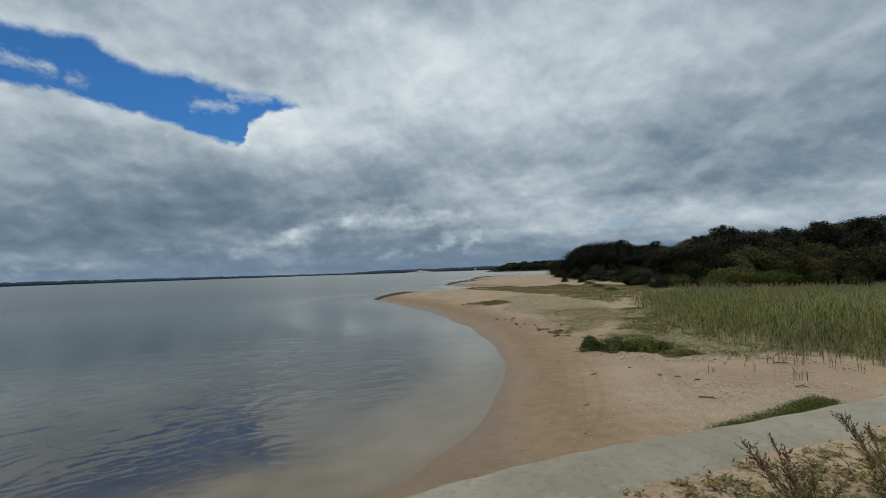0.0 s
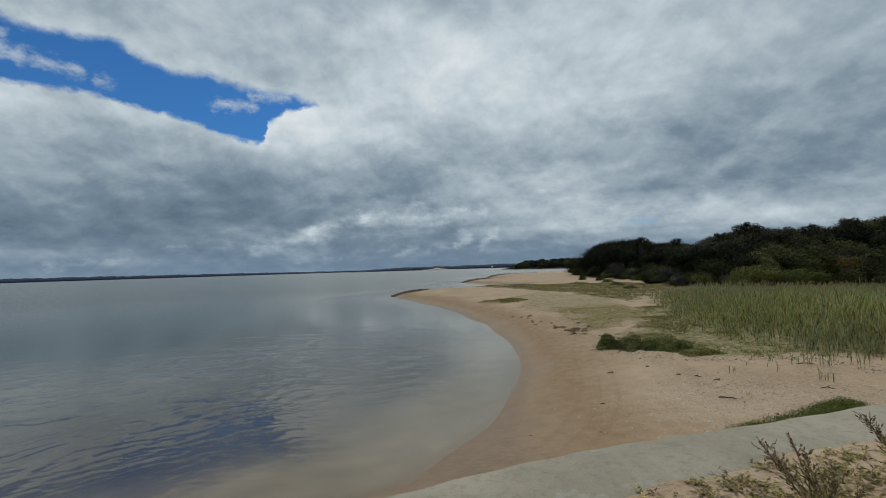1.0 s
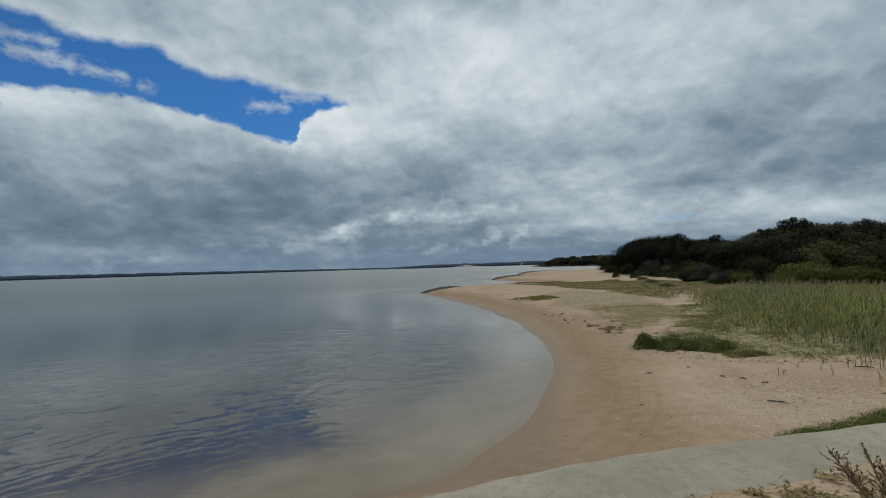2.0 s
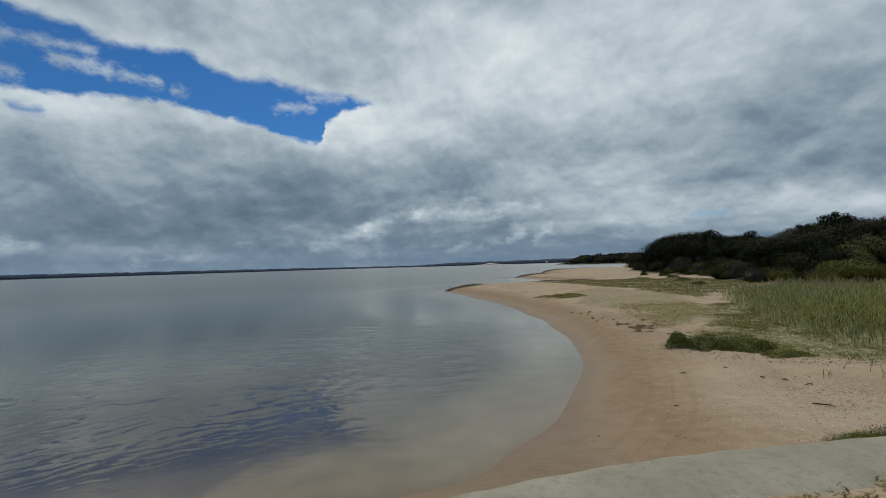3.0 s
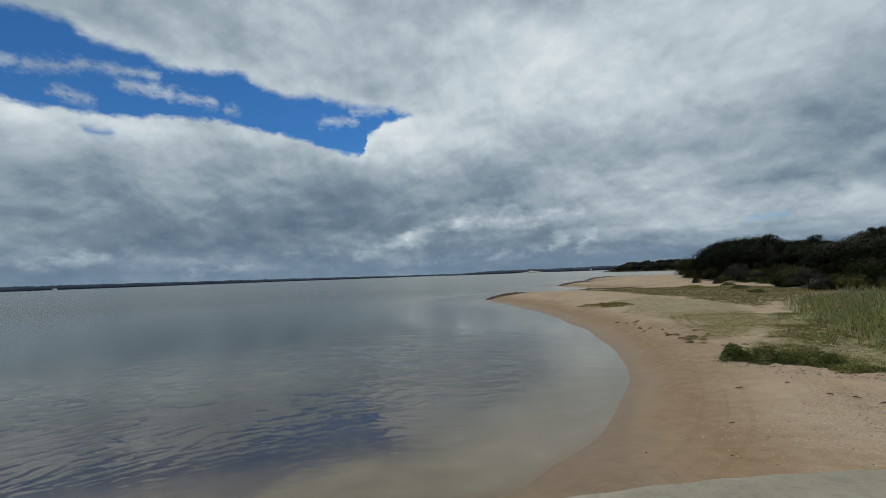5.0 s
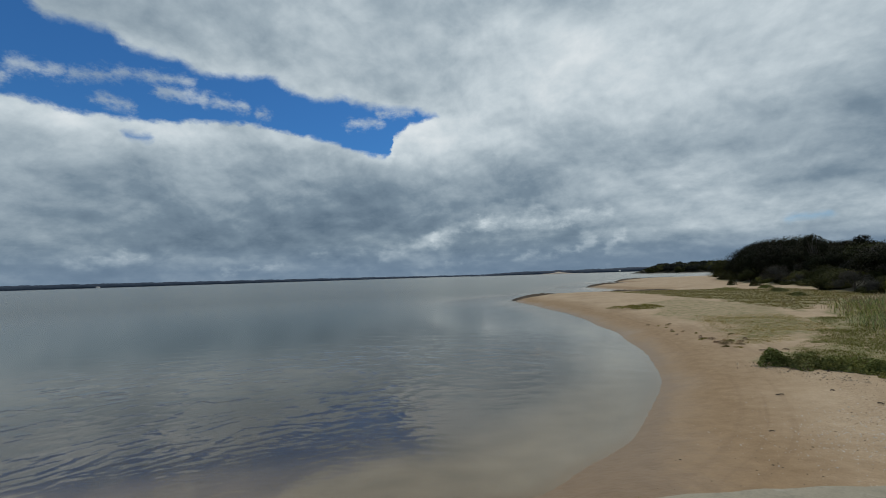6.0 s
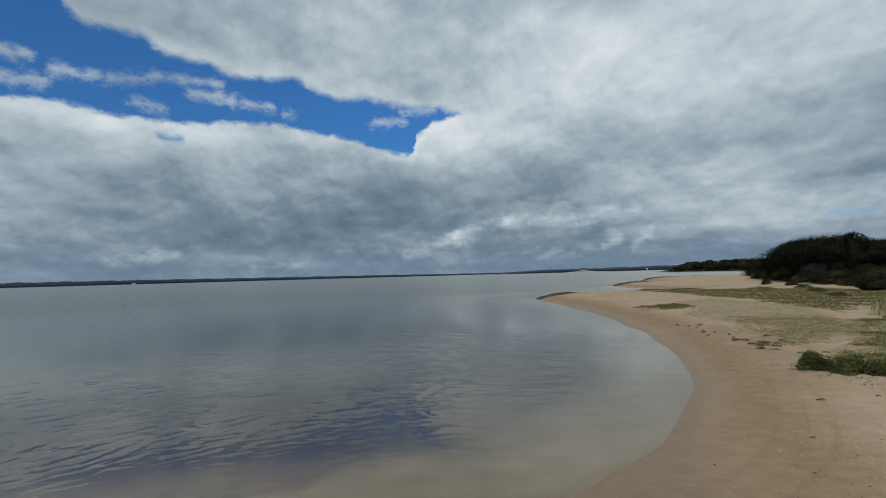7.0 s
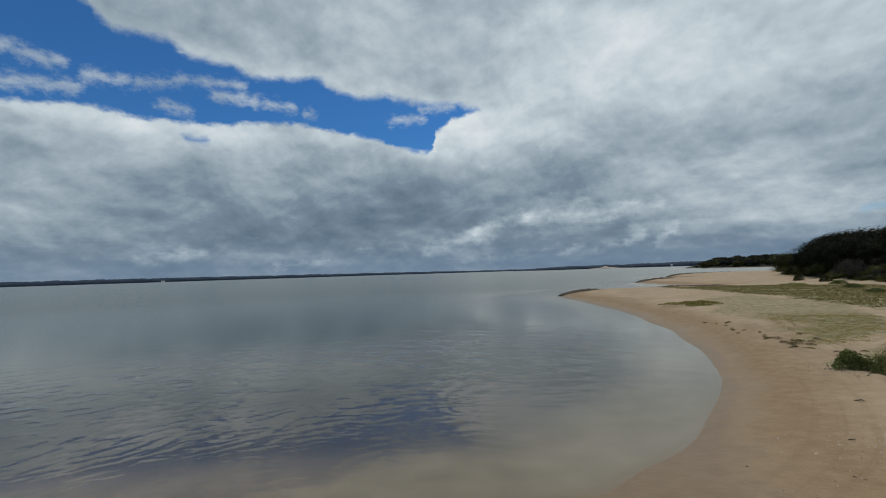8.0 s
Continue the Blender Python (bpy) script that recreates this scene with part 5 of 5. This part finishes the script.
def build_litter():
    rng = np.random.RandomState(111)
    line = curve(np.array([(3.2, 23.8), (3.6, 19.0), (4.4, 15.8), (5.0, 13.0), (5.25, 11.8), (5.2, 10.3), (5.4, 9.4), (6.4, 9.2), (7.6, 9.0), (9.5, 8.8)], float), 8)
    i = rng.randint(0, len(line), 500)
    p = line[i] + rng.normal(0, 0.28, (500, 2)) + np.array([0.15, 0.15]) * rng.exponential(1.0, (500, 1))
    edge = curve(np.array([(4.2, 15.5), (5.0, 14.2), (6.0, 13.0), (7.0, 12.4), (8.2, 12.2), (8.9, 11.4), (9.4, 10.3)], float), 8)
    j = rng.randint(0, len(edge), 420)
    c = edge[j] + rng.normal(0, 0.16, (420, 2)) + np.array([-0.12, -0.12])
    flakes("sand_clods", "trampled sand clods at the edge of the grass", "sand", c, 0.026, CLOD, 115, 0.6)
    flakes("dry_leaves", "dry brown leaf litter at the edge of the reeds", "litter", edge[rng.randint(0, len(edge), 500)] + rng.normal(0, 0.3, (500, 2)), 0.016, WEED, 116, 0.5)
    flakes("wrack_litter", "scattered dark dry wrack and leaf litter on sand", "litter", p, 0.011, BITS, 112, 0.5)
    p = np.column_stack([rng.normal(5.9, 1.1, 2600), rng.normal(9.3, 0.9, 2600)])
    flakes("fine_litter", "fine brown bark and leaf bits over the upper beach", "litter", p[signed(p[:, 0], p[:, 1], WALL_C) < -0.2], 0.0085, BITS, 117, 0.5)
    p = np.column_stack([rng.normal(5.4, 1.3, 4200), rng.normal(8.8, 1.0, 4200)])
    w = signed(p[:, 0], p[:, 1], WALL_C)
    flakes("shell_grit", "scattered small white shells on the upper beach", "shells", p[w < -0.2], 0.008, SHELL, 113, 0.6)
    p = np.column_stack([rng.uniform(0.6, 4.2, 260), rng.uniform(5.0, 9.0, 260)])
    s = signed(p[:, 0], p[:, 1], SHORE_C)
    w = signed(p[:, 0], p[:, 1], WALL_C)
    ok = (w < -0.15) & (s > 0.8)
    flakes("beach_pebbles", "few dark pebbles and bark bits on damp sand", "pebbles", p[ok][:150], 0.009, DRIFT, 114, 0.6)


build_litter()


def weed_bank(label, pts, width, height, seed):
    """A low dark bank of washed-up weed along a shore: a rough mound."""
    rng = np.random.RandomState(seed)
    c = curve(np.array(pts, float), 10)
    t = np.gradient(c, axis=0)
    t /= np.linalg.norm(t, axis=1)[:, None]
    nr = np.stack([t[:, 1], -t[:, 0]], 1)
    end = np.sin(np.linspace(0.12, math.pi - 0.05, len(c))) ** 0.6
    rows = []
    for off, k in ((-0.5, 0.0), (-0.38, 0.55), (-0.15, 0.95), (0.12, 1.0), (0.36, 0.5), (0.5, 0.0)):
        p = c + nr * (off * width * (0.5 + 0.5 * end) * rng.uniform(0.8, 1.2, len(c)))[:, None]
        rows.append(np.column_stack([p, np.maximum(ground_z(p[:, 0], p[:, 1]), -0.02) - 0.03 + k * height * end * rng.uniform(0.65, 1.25, len(c))]))
    m = len(rows)
    v = np.stack(rows, 1).reshape(-1, 3)
    f = np.array([(i * m + j, i * m + j + 1, (i + 1) * m + j + 1, (i + 1) * m + j) for i in range(len(c) - 1) for j in range(m - 1)])
    tagged(new("weed_bank", mesh_np("weed_bank", v, f, [WEED], smooth=True)), label, "seaweed", "weed banks on the spits")


weed_bank("dark bank of washed-up weed along the sand spit", [(-9.75, 55.2), (-9.3, 58.6), (-8.3, 62.2), (-6.2, 64.9), (-3.5, 65.6)], 2.2, 0.42, 121)
weed_bank("dark bank of washed-up weed on a second sand spit", [(-1.6, 100.0), (-0.4, 105.5), (3.2, 113), (7.5, 119)], 2.8, 0.5, 122)
weed_bank("long dark weed bank on an outlying sand spit", [(5.6, 143), (7.8, 156), (14, 172.5), (26, 181), (40, 189)], 3.2, 0.6, 123)
weed_bank("thin dark line of weed on the sand flat", [(0.6, 60.0), (3.0, 61.5), (6.5, 62.0), (9.5, 62.0)], 1.2, 0.2, 124)


def tuft(x, y, z, k, h, seed, mat=GRASS):
    rng = np.random.RandomState(seed)
    t = thing("grass_tuft", "small dry grass tuft at the edge of the seawall", "grass", "tufts along the seawall", pose(x, y, z))
    b = np.column_stack([rng.normal(0, 0.012, k), rng.normal(0, 0.012, k), np.zeros(k)])
    part("tuft", mesh_np("tuft", *blades(b, h * rng.uniform(0.5, 1.1, k), rng.uniform(0.1, 0.8, k), np.full(k, 0.007), rng), [mat]), t)


for i, (x, y) in enumerate(((0.235, 3.605), (0.275, 3.62), (-0.36, 3.28), (-0.40, 3.255))):
    tuft(x, y, 1.64, 8, 0.085, 130 + i, REED_DRY if i % 2 else GRASS)


# small white houses on the far shore
def far_house(az, dist, width, depth, wall_h, turn, base):
    x, y = polar(az, dist)
    t = thing("far_house", "tiny white house on the distant wooded shore", "house", "houses on the far shore", pose(x, y, base, 0, 0, turn))
    w, d, h = width / 2, depth / 2, wall_h
    v = [(-w, -d, 0), (w, -d, 0), (w, d, 0), (-w, d, 0), (-w, -d, h), (w, -d, h), (w, d, h), (-w, d, h)]
    part("wall", mesh_np("wall", v, [(0, 1, 5, 4), (1, 2, 6, 5), (2, 3, 7, 6), (3, 0, 4, 7)], [PAINT]), t)
    o = 0.4
    r = [(-w - o, -d - o, h), (w + o, -d - o, h), (w + o, d + o, h), (-w - o, d + o, h), (-w, 0, h + 1.8), (w, 0, h + 1.8)]
    part("roof", mesh_np("roof", r, [(0, 1, 5, 4), (2, 3, 4, 5)], [PAINT]), t)


far_house(2.7, 1700, 5, 4, 2.4, 10, 3)
far_house(-57.7, 3250, 16, 12, 5, 30, 1)
